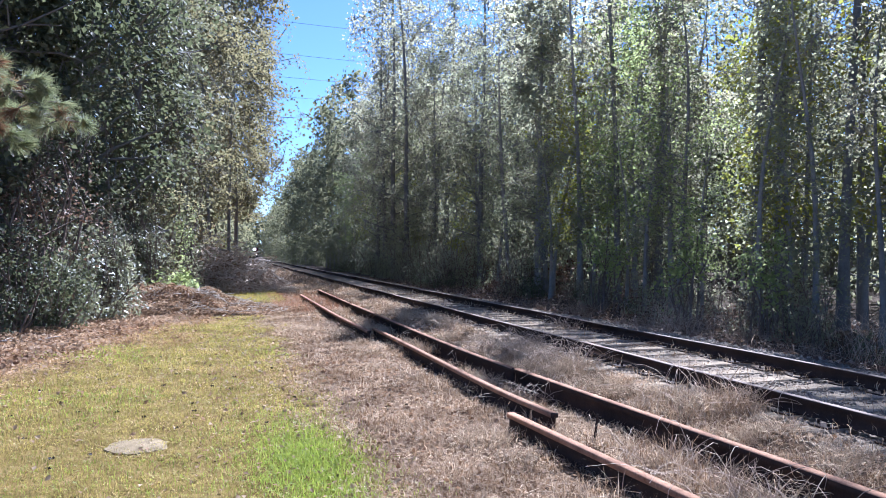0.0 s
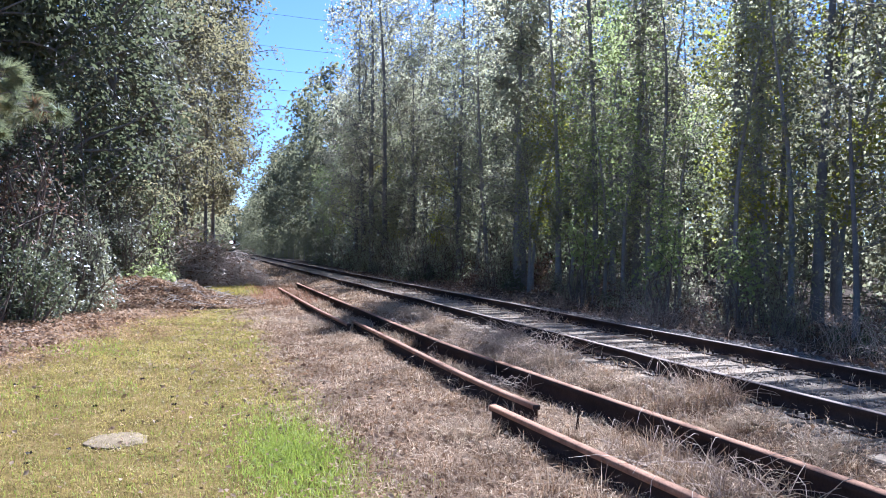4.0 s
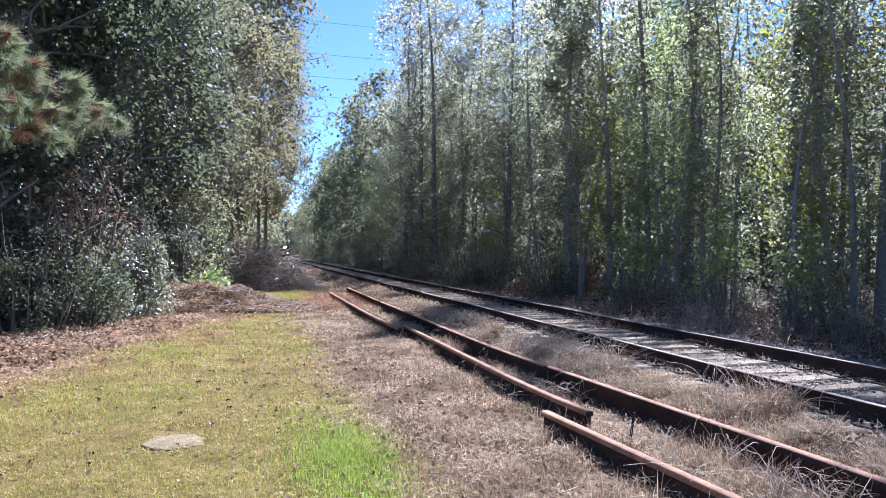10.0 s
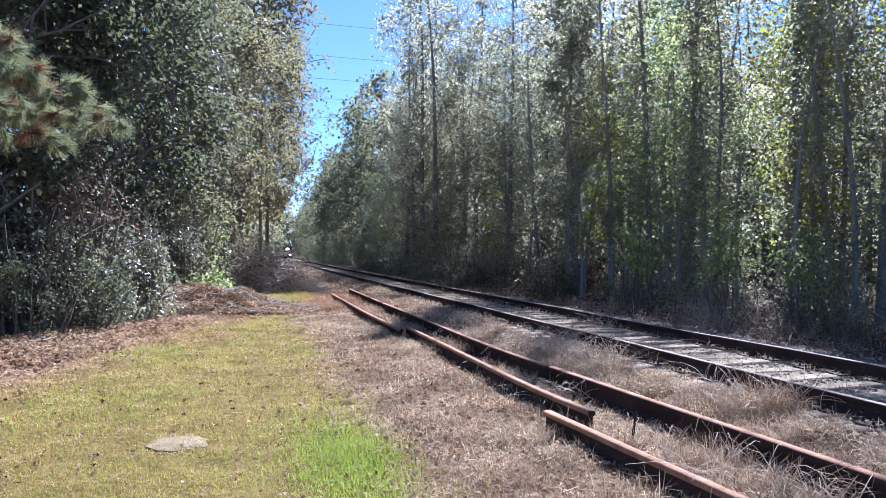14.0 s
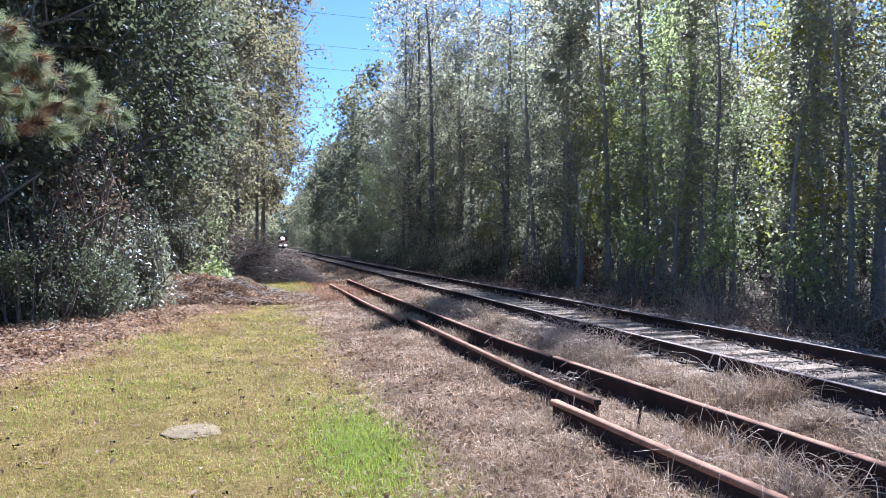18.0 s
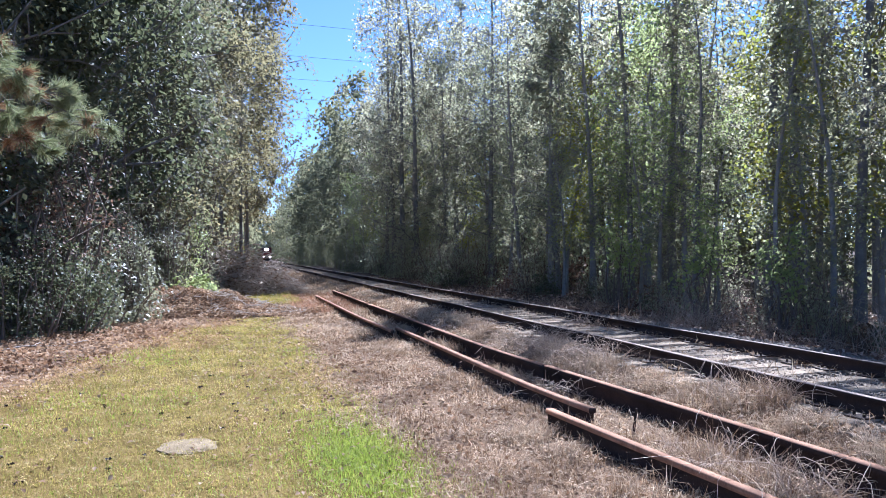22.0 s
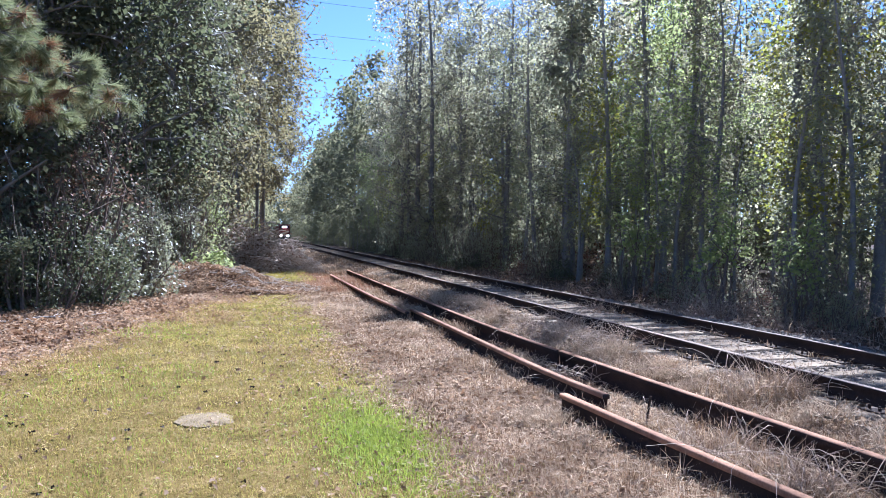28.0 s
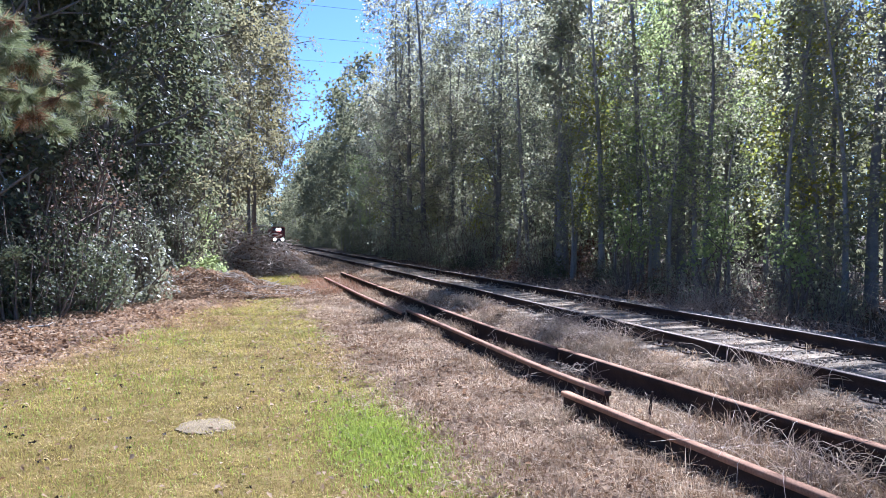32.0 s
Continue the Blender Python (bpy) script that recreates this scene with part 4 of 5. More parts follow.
# straw-coloured patches, most of them towards the bushes
tan = smooth(.1, .9, blotch(x * .8 + 1, y * .55 + 2)) * .55 + .8 * smooth(-.7, .6, lawn_left(y) - x + .35 * blotch(x, y)) + .12
is_tan = ~is_fresh & (rng.random(len(x)) < tan)
is_lawn = ~is_fresh & ~is_tan
v, f = blades(on_ground(x, y)[is_lawn], L[is_lawn], .004 + .0006 * np.clip(y[is_lawn] - 5, 0, 14), rng, 1.0)
stuff("lawn_grass", v, f, grass_green, "short mown lawn grass, yellowing in autumn", "grass")
v, f = blades(on_ground(x, y)[is_tan], L[is_tan], .004 + .0006 * np.clip(y[is_tan] - 5, 0, 14), rng, 1.2)
stuff("dead_lawn_grass", v, f, grass_tan, "short dead lawn grass in straw-coloured patches", "grass")
v, f = blades(on_ground(x, y)[is_fresh], L[is_fresh] * 1.35, .0045 + .0006 * np.clip(y[is_fresh] - 5, 0, 14), rng, .8)
stuff("fresh_grass", v, f, grass_fresh, "patches of fresh bright green lawn grass", "grass")

x, y = .98 + .22 * rng.normal(size=9000), 5.9 + .75 * rng.normal(size=9000)
keep = y > 3.7
v, f = blades(on_ground(x, y)[keep], .065, .005, rng, .8)
stuff("fresh_grass_patch", v, f, grass_fresh, "lush bright green grass patch at the lawn's edge", "grass")

# dry straw on the verge between lawn and track
x, y = spots(150000, .8, 5.0, 3.2, 32, 2.0)
keep = (x > 1.25 + .3 * blotch(x, y) + rng.normal(size=len(x)) * .2) & (x < 4.55 + rng.normal(size=len(x)) * .15)
# the grass stays thin in the lee of the loose rails and in bare spots
lee = np.zeros(len(x), bool)
for ry, rx in (([-4, 3.81, 4.63, 5.56, 6.42], [3.61, 2.94, 2.87, 2.8, 2.75]), ([6.23, 7.18, 8.27, 11.17, 13.44, 14.06], [3.08, 3.02, 3, 3.01, 3, 2.99]), ([-3.4, 3.2, 4.5, 5.8, 8.4, 9.65, 12.2, 17, 19.9], [3.98, 3.84, 3.79, 3.7, 3.57, 3.48, 3.47, 3.5, 3.5])):
    d = np.interp(y, ry, rx) - x
    lee |= (d > -.06) & (d < .3) & (y > ry[0]) & (y < ry[-1])
keep &= ~(lee & (rng.random(len(x)) < .45)) & (rng.random(len(x)) < .62 + .5 * np.clip(blotch(x * 1.3, y * 1.1) + .3, 0, 1))
x, y = x[keep], y[keep]
thick = .5 + .5 * np.clip(blotch(x * 1.3, y * 1.1) + .3, 0, 1)
v, f = blades(on_ground(x, y), .1 * thick + .02 * np.clip(y - 6, 0, 14) / 8, .0035 + .0007 * np.clip(y - 5, 0, 18), rng, 1.5)
stuff("dry_grass", v, f, grass_dry, "matted straw-coloured dead grass beside the rails", "dry grass")


tufts = []


def tuft(n, h, spread, width, lean, x, y):
    p = np.stack([x + rng.normal(size=n) * spread, y + rng.normal(size=n) * spread, np.zeros(n)], 1)
    p[:, 2] = ground_z(p[:, 0], p[:, 1]) - .005
    tufts.append(blades(p, h, width, rng, lean))


wr = random.Random(5)
for n, h, sp, lean, x, y in [(420, .3, .16, .8, 4.45, 5.75), (200, .18, .14, 1.0, 4.2, 6.4), (160, .17, .16, 1.1, 4.3, 7.4), (160, .18, .15, 1.1, 4.1, 8.6), (220, .3, .15, .9, 3.35, 5.0), (200, .3, .12, .9, 3.3, 4.4), (160, .26, .12, 1.0, 2.55, 4.5), (140, .24, .1, 1.0, 2.5, 3.9), (170, .15, .09, 1.0, 3.02, 6.15), (170, .15, .09, 1.0, 2.7, 6.2), (150, .14, .1, 1.1, 2.62, 5.6), (150, .14, .1, 1.1, 2.86, 7.2), (150, .14, .12, 1.1, 2.84, 9.0), (150, .16, .14, 1.1, 2.82, 11.5)]:
    tuft(n, h, sp, .004, lean, x, y)
for k in range(46):
    y = wr.uniform(4, 20)
    x = wr.choice((3.25, 3.4, 4.15, 4.3, 2.6, 3.15)) + wr.uniform(-.15, .15)
    tuft(110, wr.uniform(.12, .22), .12, .004 + .0003 * y, 1.0, x, y)
for k in range(420):
    y = 3.6 + 12 * wr.random() ** 1.6
    tuft(55, wr.uniform(.06, .12), .06 + .003 * y, .0035 + .0005 * y, 1.2, wr.uniform(1.5, 4.5), y)
stuff("weed_tufts", *joined(tufts), grass_dry, "clumps of tall dry straw-coloured weeds along the rails", "weeds")

# tangled dead weeds standing over and between the rails
def weed_parts(seed, h, rad, stems):
    r = np.random.default_rng(seed)
    wood = []
    for _ in range(stems):
        a, q, b = r.uniform(0, 6.28), rad * np.sqrt(r.uniform(0, 1)), r.uniform(0, 6.28)
        ln, lean = h * r.uniform(.5, 1.5), r.uniform(.2, 1.3)
        m = np.linspace(0, 1, 5)[:, None]
        p = np.array([np.cos(a) * q, np.sin(a) * q, -.02]) + ln * (np.array([np.cos(b), np.sin(b), 0]) * lean * m ** 1.5 + np.array([0, 0, 1]) * (m - .42 * lean * m ** 2)) + r.normal(size=(5, 3)) * .03 * m
        p[:, 2] = np.maximum(p[:, 2], -.02)
        wood.append(tube(p, np.linspace(.0034, .0016, 5) * r.uniform(.7, 1.6), 3))
        if r.random() < .5:
            c = r.uniform(.3, .8)
            e0 = np.array([np.interp(c, m[:, 0], p[:, i]) for i in range(3)])
            e1 = e0 + unit(r.normal(size=3) + [0, 0, .3]) * ln * .3
            wood.append(tube(np.stack([e0, (e0 + e1) / 2 + r.normal(size=3) * .01, e1]), np.array([.002, .0016, .001]), 3))
    return wood


straw_stem = simple("dead straw stems", (.36, .25, .15), (.75, .58, .4), 6, .85, spec=.1, fine=40, bump=.1)
brown_stem = simple("dead brown stems", (.16, .105, .07), (.48, .35, .25), 6, .85, spec=.1, fine=40, bump=.1)
weed_kinds = [joined(weed_parts(700 + k, h, rd, n)) for k, (h, rd, n) in enumerate([(.2, .24, 90), (.16, .3, 90), (.28, .2, 60), (.17, .28, 60)])]
weed_spots = [(2, 4.5, 5.7, 1.1), (0, 4.35, 5.9, 1.1), (3, 3.45, 4.5, 1.0), (2, 3.4, 4.15, .8), (3, 3.4, 4.8, 1.0), (0, 3.4, 4.0, 1.0), (3, 4.4, 9.3, 1.2), (2, 4.55, 10.4, 1.0), (0, 4.3, 9.9, 1.1), (3, 4.25, 10.8, 1.2), (2, 6.1, 12.6, 1.1), (0, 3.3, 5.6, .8), (1, 2.5, 5.5, .7), (0, 3.3, 8.6, .8), (3, 7.6, 12.2, 1.2), (2, 8.5, 12.8, 1.5), (3, 8.3, 14.2, 1.5), (2, 8.8, 11.2, 1.5), (3, 8.4, 9.6, 1.4), (2, 8.4, 16.8, 1.6), (3, 8.6, 19.6, 1.7)]
for k in range(52):
    y = 4 + 18 * wr.random() ** 1.5
    weed_spots.append((wr.choice((0, 0, 1, 1, 3)), wr.choice((3.15, 4.0, 4.2, 4.3, 2.45)) + wr.uniform(-.14, .14), y, wr.uniform(.5, .8) + .015 * y))
for kinds, mt, nm, lb in (((0, 1), straw_stem, "dead_straw_weeds", "tangled pale straw-coloured dead weeds along the rails"), ((2, 3), brown_stem, "dead_brown_weeds", "tangled brown dead weed stems along the rails")):
    tangles = []
    for k, x, y, sz in weed_spots:
        if k in kinds:
            v, f = weed_kinds[k]
            a = wr.uniform(0, 6.28)
            turn = np.array([[math.cos(a), -math.sin(a), 0], [math.sin(a), math.cos(a), 0], [0, 0, 1]])
            tangles.append((v @ turn.T * sz + [x, y, float(ground_z(x, y))], f))
    v, f = joined(tangles)
    stuff(nm, v, f, mt, lb, "weeds")

x, y = spots(6000, 2.6, 4.7, 27, 62, 1.3)
v, f = blades(on_ground(x, y), .2, .016, rng, 1.1)
stuff("far_dry_grass", v, f, grass_dry, "straw-coloured dead grass farther along the track", "dry grass")

# reddish dry grass round the far rail ends
x, y = spots(5000, 1.8, 3.9, 20, 29)
red = leafy("reddish dry grass", [(0.0, (.2, .095, .05)), (.5, (.42, .23, .13)), (1.0, (.56, .37, .24))], .3, .6, .25)
v, f = blades(on_ground(x, y), .19, .012, rng, .8)
stuff("red_grass", v, f, red, "reddish dry grass growing round the rail ends", "dry grass")

# grass behind the leaf pile
x, y = spots(8000, -2.5, 2.2, 24.5, 31)
v, f = blades(on_ground(x, y), .2, .014, rng, .7)
stuff("shaded_grass", v, f, grass_green, "longer green grass in the shade of the brush", "grass")

# the same ground cover goes on behind the standpoint
x, y = spots(46000, -6, 1.5, -5, 3.75)
v, f = blades(on_ground(x, y), .06, .006, rng, .9)
stuff("lawn_behind", v, f, grass_green, "short yellowing lawn grass beside the verge", "grass")
x, y = spots(26000, 1.2, 4.6, -5, 3.4)
v, f = blades(on_ground(x, y), .11, .005, rng, 1.2)
stuff("straw_behind", v, f, grass_dry, "matted straw-coloured dead grass beside the rails", "dry grass")
# dead leaves
x, y = spots(76000, -8, 4.6, 3.6, 30, 1.3)
p_leaf = .035 + .9 * smooth(-.3, 1.1, lawn_left(y) - x + .35 * blotch(x, y)) + .14 * smooth(-.6, 1.2, x) + .34 * smooth(.9, 1.6, x) * smooth(3.2, 2.0, x) + .25 * smooth(-1.5, -4.5, x)
keep = rng.random(len(x)) < p_leaf
x, y = x[keep], y[keep]
v, f = leaf_quads(on_ground(x, y, .02 + .02 * rng.random(len(x))), .035 + .0022 * y, rng, 1.1, .7, .2)
stuff("fallen_leaves", v, f, leaf_pale, "brown fallen leaves scattered over lawn and verge", "fallen leaves")
# deeper litter between the lawn and the bushes
x, y = spots(22000, -7, .8, 9, 26)
keep = (lawn_left(y) - x > .5 + .4 * blotch(x, y)) & (y < 25) & (x > edge_left(y) - 1.2)
x, y = x[keep], y[keep]
v, f = leaf_quads(on_ground(x, y, .01 + .06 * rng.random(len(x))), .085, rng, .8, .7, .25)
stuff("leaf_litter", v, f, leaf_pale, "thick brown leaf litter between lawn and bushes", "fallen leaves")
# straw lying between the rails
x, y = spots(5000, 4.5, 7.0, 3.5, 30, 1.6)
v, f = blades(on_ground(x, y, .02), .14, .0045 + .0005 * np.clip(y - 5, 0, 20), rng, 1.3)
stuff("track_straw", v, f, grass_dry, "straw and dead grass lying between the rails", "dry grass")
# forest floor litter beyond the track
x, y = spots(7000, 7.8, 15, 5, 45, 1.4)
v, f = leaf_quads(on_ground(x, y, .03), .1, rng, .9, .7, .25)
stuff("forest_litter", v, f, leaf_dead, "brown leaf litter along the far side of the track", "fallen leaves")
x, y = spots(3000, 7.7, 12.5, 5, 40, 1.3)
v, f = blades(on_ground(x, y), .38, .009, rng, 1.0)
stuff("trackside_weeds", v, f, leaf_brush, "thin brown weeds along the far side of the track", "weeds")


# ballast stones: small uneven lumps
def lumps(pos, size, r):
    n = len(pos)
    base = np.array([(1, 0, 0), (-1, 0, 0), (0, 1, 0), (0, -1, 0), (0, 0, .8), (0, 0, -.6)], float)
    v = pos[:, None] + base[None] * r.uniform(.6, 1.25, (n, 6, 1)) * np.broadcast_to(size, n)[:, None, None] * r.uniform(.6, 1.3, (n, 1, 1)) + r.normal(size=(n, 6, 3)) * (np.broadcast_to(size, n) * .18)[:, None, None]
    a = np.arange(n)[:, None] * 6
    f = np.concatenate([a + t for t in ([0, 2, 4], [2, 1, 4], [1, 3, 4], [3, 0, 4], [2, 0, 5], [1, 2, 5], [3, 1, 5], [0, 3, 5])], 1).reshape(-1, 3)
    return v.reshape(-1, 3), f


x, y = spots(15000, 4.35, 7.9, 3, 34, 1.7)
keep = rng.random(len(x)) < np.where(np.abs(x - 5.7) < 1.3, .9, .55)
x, y = x[keep], y[keep]
bx_, by_ = spots(2600, 4.4, 7.8, -6, 3)
x, y = np.r_[x, bx_], np.r_[y, by_]
v, f = lumps(on_ground(x, y, .002), .026, rng)
stuff("ballast", v, f, stone_mat, "loose grey ballast stones between the ties", "ballast")
x, y = spots(2600, 2.9, 4.7, 14, 48)
v, f = lumps(on_ground(x, y, .004), .045, rng)
stuff("ballast_spill", v, f, stone_mat, "pale stones spilled beside the track", "ballast")
x, y = spots(700, 7.3, 8.3, 8, 16)
v, f = lumps(on_ground(x, y, .004), .04, rng)
stuff("pale_stones", v, f, stone_mat, "pale loose stones on the far shoulder of the track", "ballast")
x, y = spots(170, -5, 4.4, 3.8, 13, 1.0)
dark_leaf = leafy("dark damp leaves", [(0.0, (.02, .014, .01)), (1.0, (.07, .045, .03))], .05, .7, .3)
x, y = np.repeat(x, 5) + rng.normal(size=len(x) * 5) * .014, np.repeat(y, 5) + rng.normal(size=len(x) * 5) * .014
v, f = leaf_quads(on_ground(x, y, .02), .028, rng, .5, .8, .3)
stuff("dark_leaves", v, f, dark_leaf, "dark curled dead leaves lying on the lawn", "fallen leaves")

# bare sandy patch in the lawn, built as a flattened lump half sunk in it
bm = bmesh.new()
bmesh.ops.create_icosphere(bm, subdivisions=4, radius=1)
for q in bm.verts:
    d = 1 + .18 * noise.noise(q.co * 1.7) + .05 * noise.noise(q.co * 6)
    q.co = Vector((q.co.x * .25 * d, q.co.y * .25 * d, q.co.z * .022 * d))
me = bpy.data.meshes.new("sandy_patch")
bm.to_mesh(me)
bm.free()
me.materials.append(simple("pale sandy ground", (.18, .13, .075), (.36, .275, .17), 9, .95, spec=.03, fine=90, bump=.8, dist=.02))
ob = new("sandy_patch", me)
ob.matrix_basis = pose(-.34, 6.9, float(ground_z(-.34, 6.9)) + .004, 0, 0, 20)
tagged(ob, "bare pale sandy patch, a very low mound in the lawn", "stone")


# ---- long pile of dead leaves and twigs at the end of the lawn ----
def leaf_pile():
    e = tagged(new("leaf_pile"), "long low pile of brown dead leaves and twigs behind the lawn", "leaf pile")
    a, b = np.array([-3.4, 23.6]), np.array([1.7, 20.5])
    u, w = np.meshgrid(np.linspace(-.1, 1.1, 50), np.linspace(-1, 1, 24), indexing="ij")
    along = b - a
    side = unit(np.array([-along[1], along[0]]))
    half = 2.9 - 1.9 * u

    def top(u, w):
        return (.55 - .55 * smooth(.55, 1.02, u)) * np.cos(w * 1.57) ** 1.2 * np.clip((1.1 - u) * 4, 0, 1) * np.clip((u + .1) * 5, 0, 1)

    px = a[0] + along[0] * u + side[0] * w * half
    py = a[1] + along[1] * u + side[1] * w * half
    pz = ground_z(px, py) + top(u, w) * (1 + .25 * blotch(px * 2, py * 2)) - .02
    k = (np.arange(49)[:, None] * 24 + np.arange(23)[None]).reshape(-1)
    part("mound", raw_mesh("mound", np.stack([px, py, pz], -1).reshape(-1, 3), np.stack([k, k + 24, k + 25, k + 1], 1), simple("rotting leaves", (.18, .12, .085), (.42, .3, .22), 5, .95, spec=.05, fine=30, bump=.8, dist=.05), smooth=True), e)
    n = 26000
    uu, ww = rng.uniform(-.08, 1.08, n), rng.uniform(-.98, .98, n)
    hh = 2.9 - 1.9 * uu
    qx, qy = a[0] + along[0] * uu + side[0] * ww * hh, a[1] + along[1] * uu + side[1] * ww * hh
    qz = ground_z(qx, qy) + np.maximum(top(uu, ww), 0) * (1 + .25 * blotch(qx * 2, qy * 2)) + rng.uniform(0, .09, n)
    o = part("leaves", raw_mesh("leaves", *leaf_quads(np.stack([qx, qy, qz], 1), .075, rng, 1.1, .6, .3), leaf_pale), e)
    o["kind"] = "stuff"
    tw = []
    for _ in range(520):
        u0, w0 = rng.uniform(0, 1.05), rng.uniform(-.9, .9)
        h0 = 2.9 - 1.9 * u0
        p = np.array([a[0] + along[0] * u0 + side[0] * w0 * h0, a[1] + along[1] * u0 + side[1] * w0 * h0, 0])
        p[2] = float(ground_z(p[0], p[1])) + max(float(top(u0, w0)), 0) + .03
        d = unit(rng.normal(size=3) * [1, 1, .35]) * rng.uniform(.2, .8)
        tw.append(tube(np.stack([p - d / 2, p + [0, 0, rng.uniform(0, .1)], p + d / 2]), np.array([.01, .008, .004]), 4))
    o = part("twig_litter", raw_mesh("twig_litter", *joined(tw), brush_mat), e)
    o["kind"] = "stuff"


leaf_pile()


# ---- dry brush lying between the loose rails and the track ----
chunk = []


def dry_brush(x, y, n, reach, tall_):
    for _ in range(n):
        a = rng.uniform(0, 6.28)
        p0 = np.array([x + rng.normal() * .25, y + rng.normal() * .25, 0])
        p0[2] = float(ground_z(p0[0], p0[1])) - .02
        ln = reach * rng.uniform(.4, 1.1)
        m = np.linspace(0, 1, 6)
        path = p0 + np.stack([np.cos(a + m * rng.normal() * .8) * ln * m, np.sin(a + m * rng.normal() * .8) * ln * m, tall_ * rng.uniform(.3, 1) * np.sin(m * rng.uniform(1.6, 3.0))], 1)
        chunk.append(tube(path, np.linspace(.0035, .0015, 6), 3))


for x, y, n, r_, t_ in [(4.45, 8.9, 70, .9, .35), (4.25, 10.2, 60, .9, .4), (3.55, 7.6, 40, .6, .25), (3.45, 5.0, 30, .5, .3), (4.4, 6.0, 40, .5, .5), (3.4, 3.9, 36, .6, .35), (8.6, 12.5, 50, .9, .7), (9.2, 9.0, 60, .9, .9), (8.9, 7.6, 60, .9, .8), (9.8, 15.5, 60, .9, .9), (4.1, 13.5, 40, .7, .3)]:
    dry_brush(x, y, n, r_, t_)
stuff("dry_brush", *joined(chunk), simple("bleached stems", (.3, .2, .14), (.6, .47, .35), 8, .8), "tangles of bleached dry weed stems beside the track", "dry brush")


# ---- bleached branch lying in the leaf litter ----
bx = np.linspace(-4.1, -2.5, 9)
by = 14.35 + .75 * (bx + 4.1) + .08 * np.sin(bx * 5)
bz = ground_z(bx, by) + .045 + .02 * np.sin(bx * 7)
bits = [tube(np.stack([bx, by, bz], 1), np.linspace(.022, .009, 9), 6)]
for k, (dx, dy) in ((2, (.25, -.3)), (4, (.1, .35)), (6, (.3, -.15))):
    p = np.array([bx[k], by[k], bz[k]])
    bits.append(tube(np.stack([p, p + [dx * .5, dy * .5, .03], p + [dx, dy, -.02]]), np.array([.011, .008, .004]), 5))
tagged(new("fallen_branch", raw_mesh("fallen_branch", *joined(bits), simple("bleached wood", (.25, .2, .16), (.5, .43, .36), 6, .85), smooth=True)),
       "bleached fallen branch lying in the leaf litter", "branch")

# ---- train ----
def bar(bm, a, b, r, seg=6):
    a, b = Vector(a), Vector(b)
    cyl(bm, Matrix.Translation((a + b) / 2) @ (b - a).to_track_quat("Z", "Y").to_matrix().to_4x4(), r, (b - a).length, seg)


def wheelset_mesh():
    bm = bmesh.new()
    for s in (-.75, .75):
        cyl(bm, pose(s, 0, 0, 0, 90), .5, .12, 20)
        cyl(bm, pose(s * .93, 0, 0, 0, 90), .54, .03, 20)
    cyl(bm, pose(0, 0, 0, 0, 90), .09, 1.5, 8)
    me = bpy.data.meshes.new("wheelset")
    bm.to_mesh(me)
    bm.free()
    me.materials.append(steel_black)
    return me


wheel_me = wheelset_mesh()
wheelsets = []


def truck_frame(parent, y, gap=2.6):
    bm = bmesh.new()
    for s in (-1, 1):
        box(bm, s * .98, y, .62, .16, gap + 1.1, .32, .04)
        for q in (-.5, .5):
            box(bm, s * 1.02, y + q * gap, .52, .2, .42, .36, .03)
    box(bm, 0, y, .72, 1.9, .5, .25, .03)
    part("bogie", (bm, steel_black), parent)
    for q in (-.5, .5):
        wheelsets.append((part("wheelset", wheel_me, parent, "", pose(0, y + q * gap, .5)), y + q * gap))


# the locomotive faces -y, origin under its nose at rail-top height
loco = tagged(new("locomotive"), "red diesel locomotive with three lit headlights approaching on the track", "locomotive")
bm = bmesh.new(); box(bm, 0, 8.6, 1.35, 2.9, 16.4, .34, .05); part("frame_deck", (bm, steel_black), loco)
bm = bmesh.new(); box(bm, 0, 1.7, 2.4, 1.9, 2.0, 1.8, .12); part("nose", (bm, steel_paint_red), loco, "low red nose hood")
bm = bmesh.new(); box(bm, 0, 4.0, 2.75, 2.95, 2.6, 2.5, .12); box(bm, 0, 4.0, 4.05, 2.7, 2.7, .18, .06); part("cab", (bm, steel_paint_red), loco, "red driver's cab")
bm = bmesh.new(); box(bm, 0, 10.7, 2.75, 1.85, 10.6, 2.4, .1); part("engine_hood", (bm, steel_paint_red), loco)
for s in (-1, 1):
    bm = bmesh.new(); box(bm, s * .85, 2.69, 3.5, .72, .03, .62, .02); part("windscreen", (bm, glass_dark), loco, "dark cab windscreen")
    bm = bmesh.new(); box(bm, s * 1.48, 4.0, 3.4, .03, 1.3, .7, .02); part("side_window", (bm, glass_dark), loco)
    bm = bmesh.new(); box(bm, s * .85, .38, 1.25, .56, .2, .56, .03); part("ditch_light_housing", (bm, steel_black), loco)
    bm = bmesh.new(); cyl(bm, pose(s * .85, .26, 1.25, 90), .25, .06, 16); part("ditch_light", (bm, lamp_glow), loco, "round lit ditch light")
    bm = bmesh.new()
    for yy in (.55, 1.2, 1.9, 2.6):
        bar(bm, (s * 1.38, yy, 1.5), (s * 1.38, yy, 2.5), .025)
    bar(bm, (s * 1.38, .55, 2.5), (s * 1.38, 2.6, 2.5), .025)
    part("handrail", (bm, steel_black), loco)
    bm = bmesh.new()
    for k in range(3):
        box(bm, s * 1.2, .55, .35 + .38 * k, .5, .5, .05, .01)
    part("step", (bm, steel_black), loco)
bm = bmesh.new(); box(bm, 0, .72, 3.46, 1.15, .3, .6, .05); part("headlight_housing", (bm, steel_black), loco)
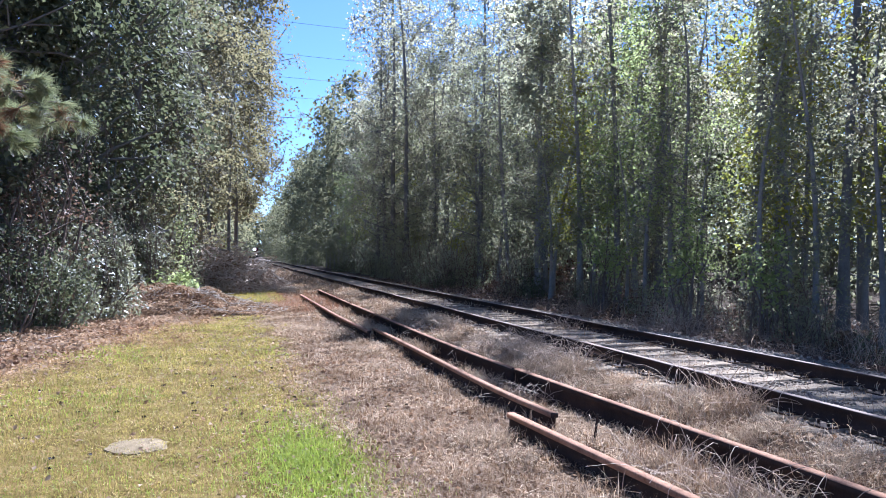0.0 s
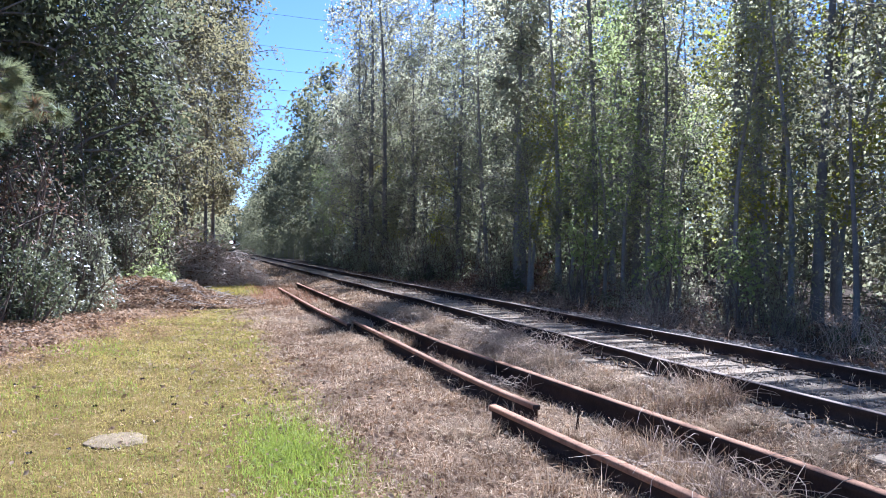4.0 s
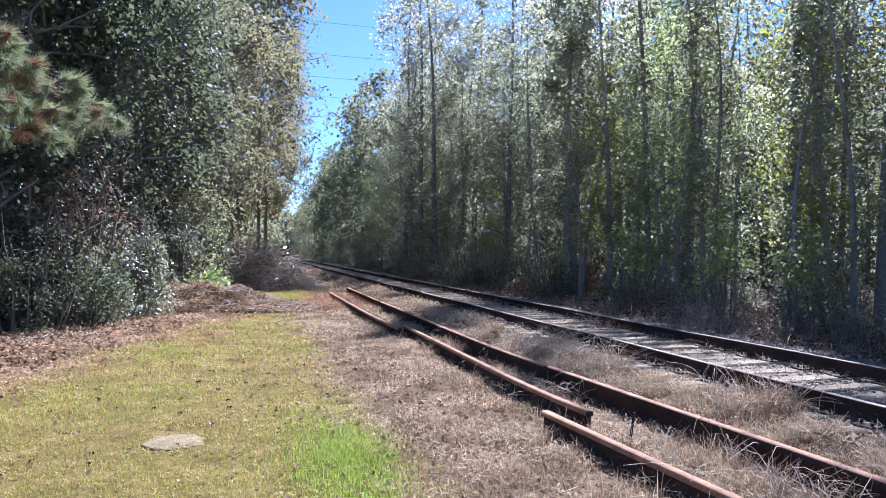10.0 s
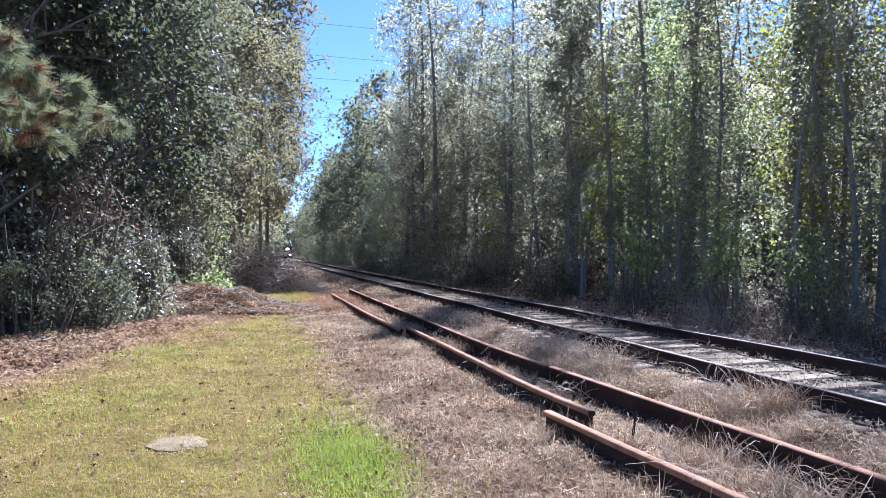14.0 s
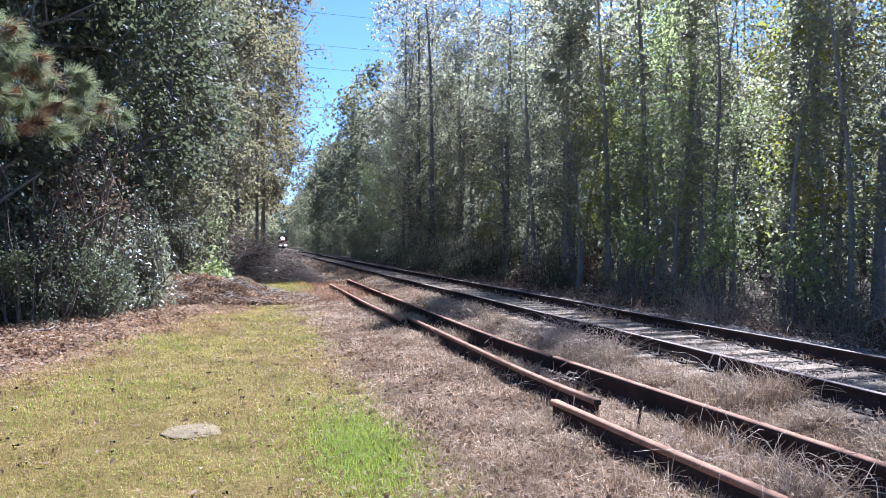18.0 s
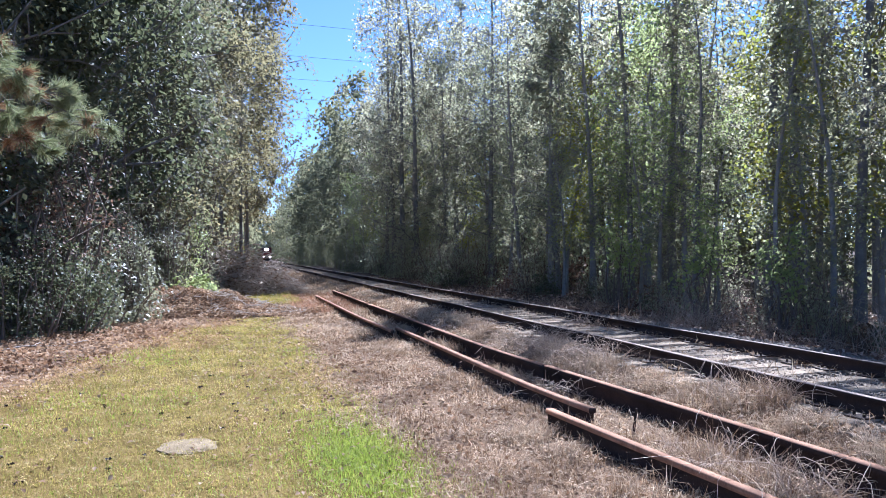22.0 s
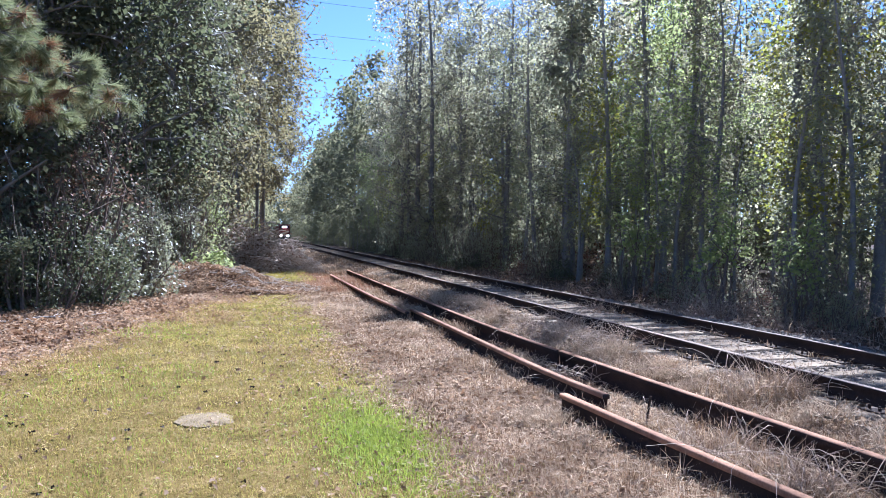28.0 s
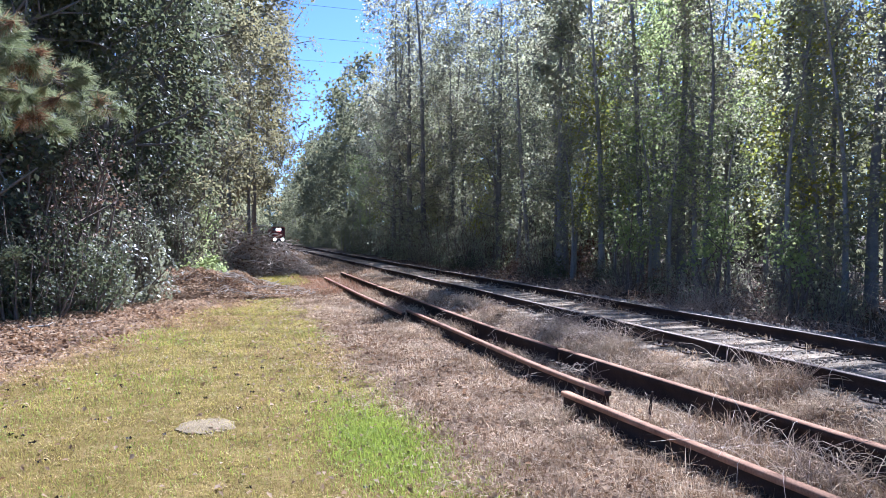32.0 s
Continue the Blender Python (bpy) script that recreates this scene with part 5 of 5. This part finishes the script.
for s in (-1, 1):
    bm = bmesh.new(); cyl(bm, pose(s * .26, .55, 3.46, 90), .24, .06, 16); part("headlight", (bm, lamp_glow), loco, "round lit headlight")
bm = bmesh.new(); box(bm, 0, .45, .55, 2.7, .12, .9, .04); part("pilot_plough", (bm, steel_black), loco)
bm = bmesh.new(); box(bm, 0, .1, .85, .3, .7, .34, .04); part("coupler", (bm, rust_shaded), loco)
bm = bmesh.new(); box(bm, 0, 8.6, .85, 2.2, 4.4, .7, .15); part("fuel_tank", (bm, steel_black), loco)
bm = bmesh.new(); cyl(bm, pose(0, 9, 4.05), .25, .3, 10); part("exhaust_stack", (bm, steel_black), loco)
truck_frame(loco, 3.9); truck_frame(loco, 13.3)


def freight_car(label):
    car = tagged(new("freight_car"), label, "freight car", "freight cars behind the locomotive")
    bm = bmesh.new(); box(bm, 0, 7.5, 2.55, 2.95, 13.6, 2.6, .06)
    for k in range(12):
        for s in (-1, 1):
            box(bm, s * 1.5, 1.3 + k * 1.13, 2.5, .1, .14, 2.5, .01)
    part("body", (bm, car_brown), car)
    bm = bmesh.new(); box(bm, 0, 7.5, 1.15, 2.6, 14.2, .25, .03); part("underframe", (bm, steel_black), car)
    bm = bmesh.new(); box(bm, 0, 7.5, 3.92, 2.7, 13.4, .12, .04); part("roof", (bm, car_brown), car)
    bm = bmesh.new(); box(bm, 0, .1, .85, .3, .8, .3, .03); part("coupler", (bm, rust_shaded), car)
    truck_frame(car, 2.6, 1.8); truck_frame(car, 12.4, 1.8)
    return car


cars = [freight_car("weathered brown freight car coupled behind the locomotive") for _ in range(3)]

# ---- overhead cables ----
for k, (z, y0) in enumerate([(28.6, 92), (24.8, 92), (22.1, 92), (19.8, 92)]):
    ts = np.linspace(0, 1, 41)
    xs = -75 + 150 * ts
    zs = z + 1.6 + 0.02 * (xs - 4) * -1 + 2.4 * ((2 * ts - 1) ** 2 - 0) - 1.6
    wire = new("power_cable", raw_mesh("power_cable", *tube(np.stack([xs, np.full(41, y0) + .08 * xs, zs], 1), .02, 5), wire_mat))
    tagged(wire, "thin overhead power cable crossing above the railway", "power cable", "overhead power cables")
for s in (-75, 75):
    e = tagged(new("utility_pole"), "tall wooden power pole standing behind the trees", "utility pole", "power poles")
    bm = bmesh.new(); cyl(bm, pose(0, 0, 16), .3, 32.4, 10, .18); part("pole", (bm, pole_mat), e)
    bm = bmesh.new()
    for z in (28.6, 24.8, 22.1, 19.8):
        box(bm, 0, 0, z + 2.4 - .02 * (s - 4) - .12, .24, 1.6, .2, .02)
    part("crossarm", (bm, pole_mat), e)
    e.matrix_basis = pose(s, 92 + .08 * s, float(ground_z(s, 92 + .08 * s)) - .2)

# ---- movement ----
# distance of the locomotive's nose along the line, by the second
NOSE_T = [0, 3, 6, 9, 13, 17, 19, 21, 23, 26, 29, 32]
NOSE_Y = [322, 314, 304, 295, 281, 264, 253, 243, 232, 215, 197, 178]


def nose_y(t):
    fine = np.linspace(-4, 36, 401)
    raw = np.interp(fine, [-4] + NOSE_T + [36], [330] + NOSE_Y + [153])
    k = np.hanning(41)
    return float(np.interp(t, fine[20:-20], np.convolve(raw, k / k.sum(), "valid")))


def on_line(y, length):
    a, b = float(track_x(y)), float(track_x(y + length))
    za, zb = float(far_drop(y)), float(far_drop(y + length))
    return pose(a, y, RAIL_TOP + za, math.degrees(math.atan2(zb - za, length)), 0, math.degrees(-math.atan2(b - a, length)))


def motions():
    times = [k * 0.5 for k in range(65)]
    walk(loco, [(t, on_line(nose_y(t), 16)) for t in times])
    for n, car in enumerate(cars):
        walk(car, [(t, on_line(nose_y(t) + 17.4 + 15.2 * n, 15)) for t in times])
    ticks = [k / 10 for k in range(321)]
    for wheel, y in wheelsets:
        walk(wheel, [(t, pose(0, y, .5, math.degrees((322 - nose_y(t)) / .5) % 360)) for t in ticks])


motions()
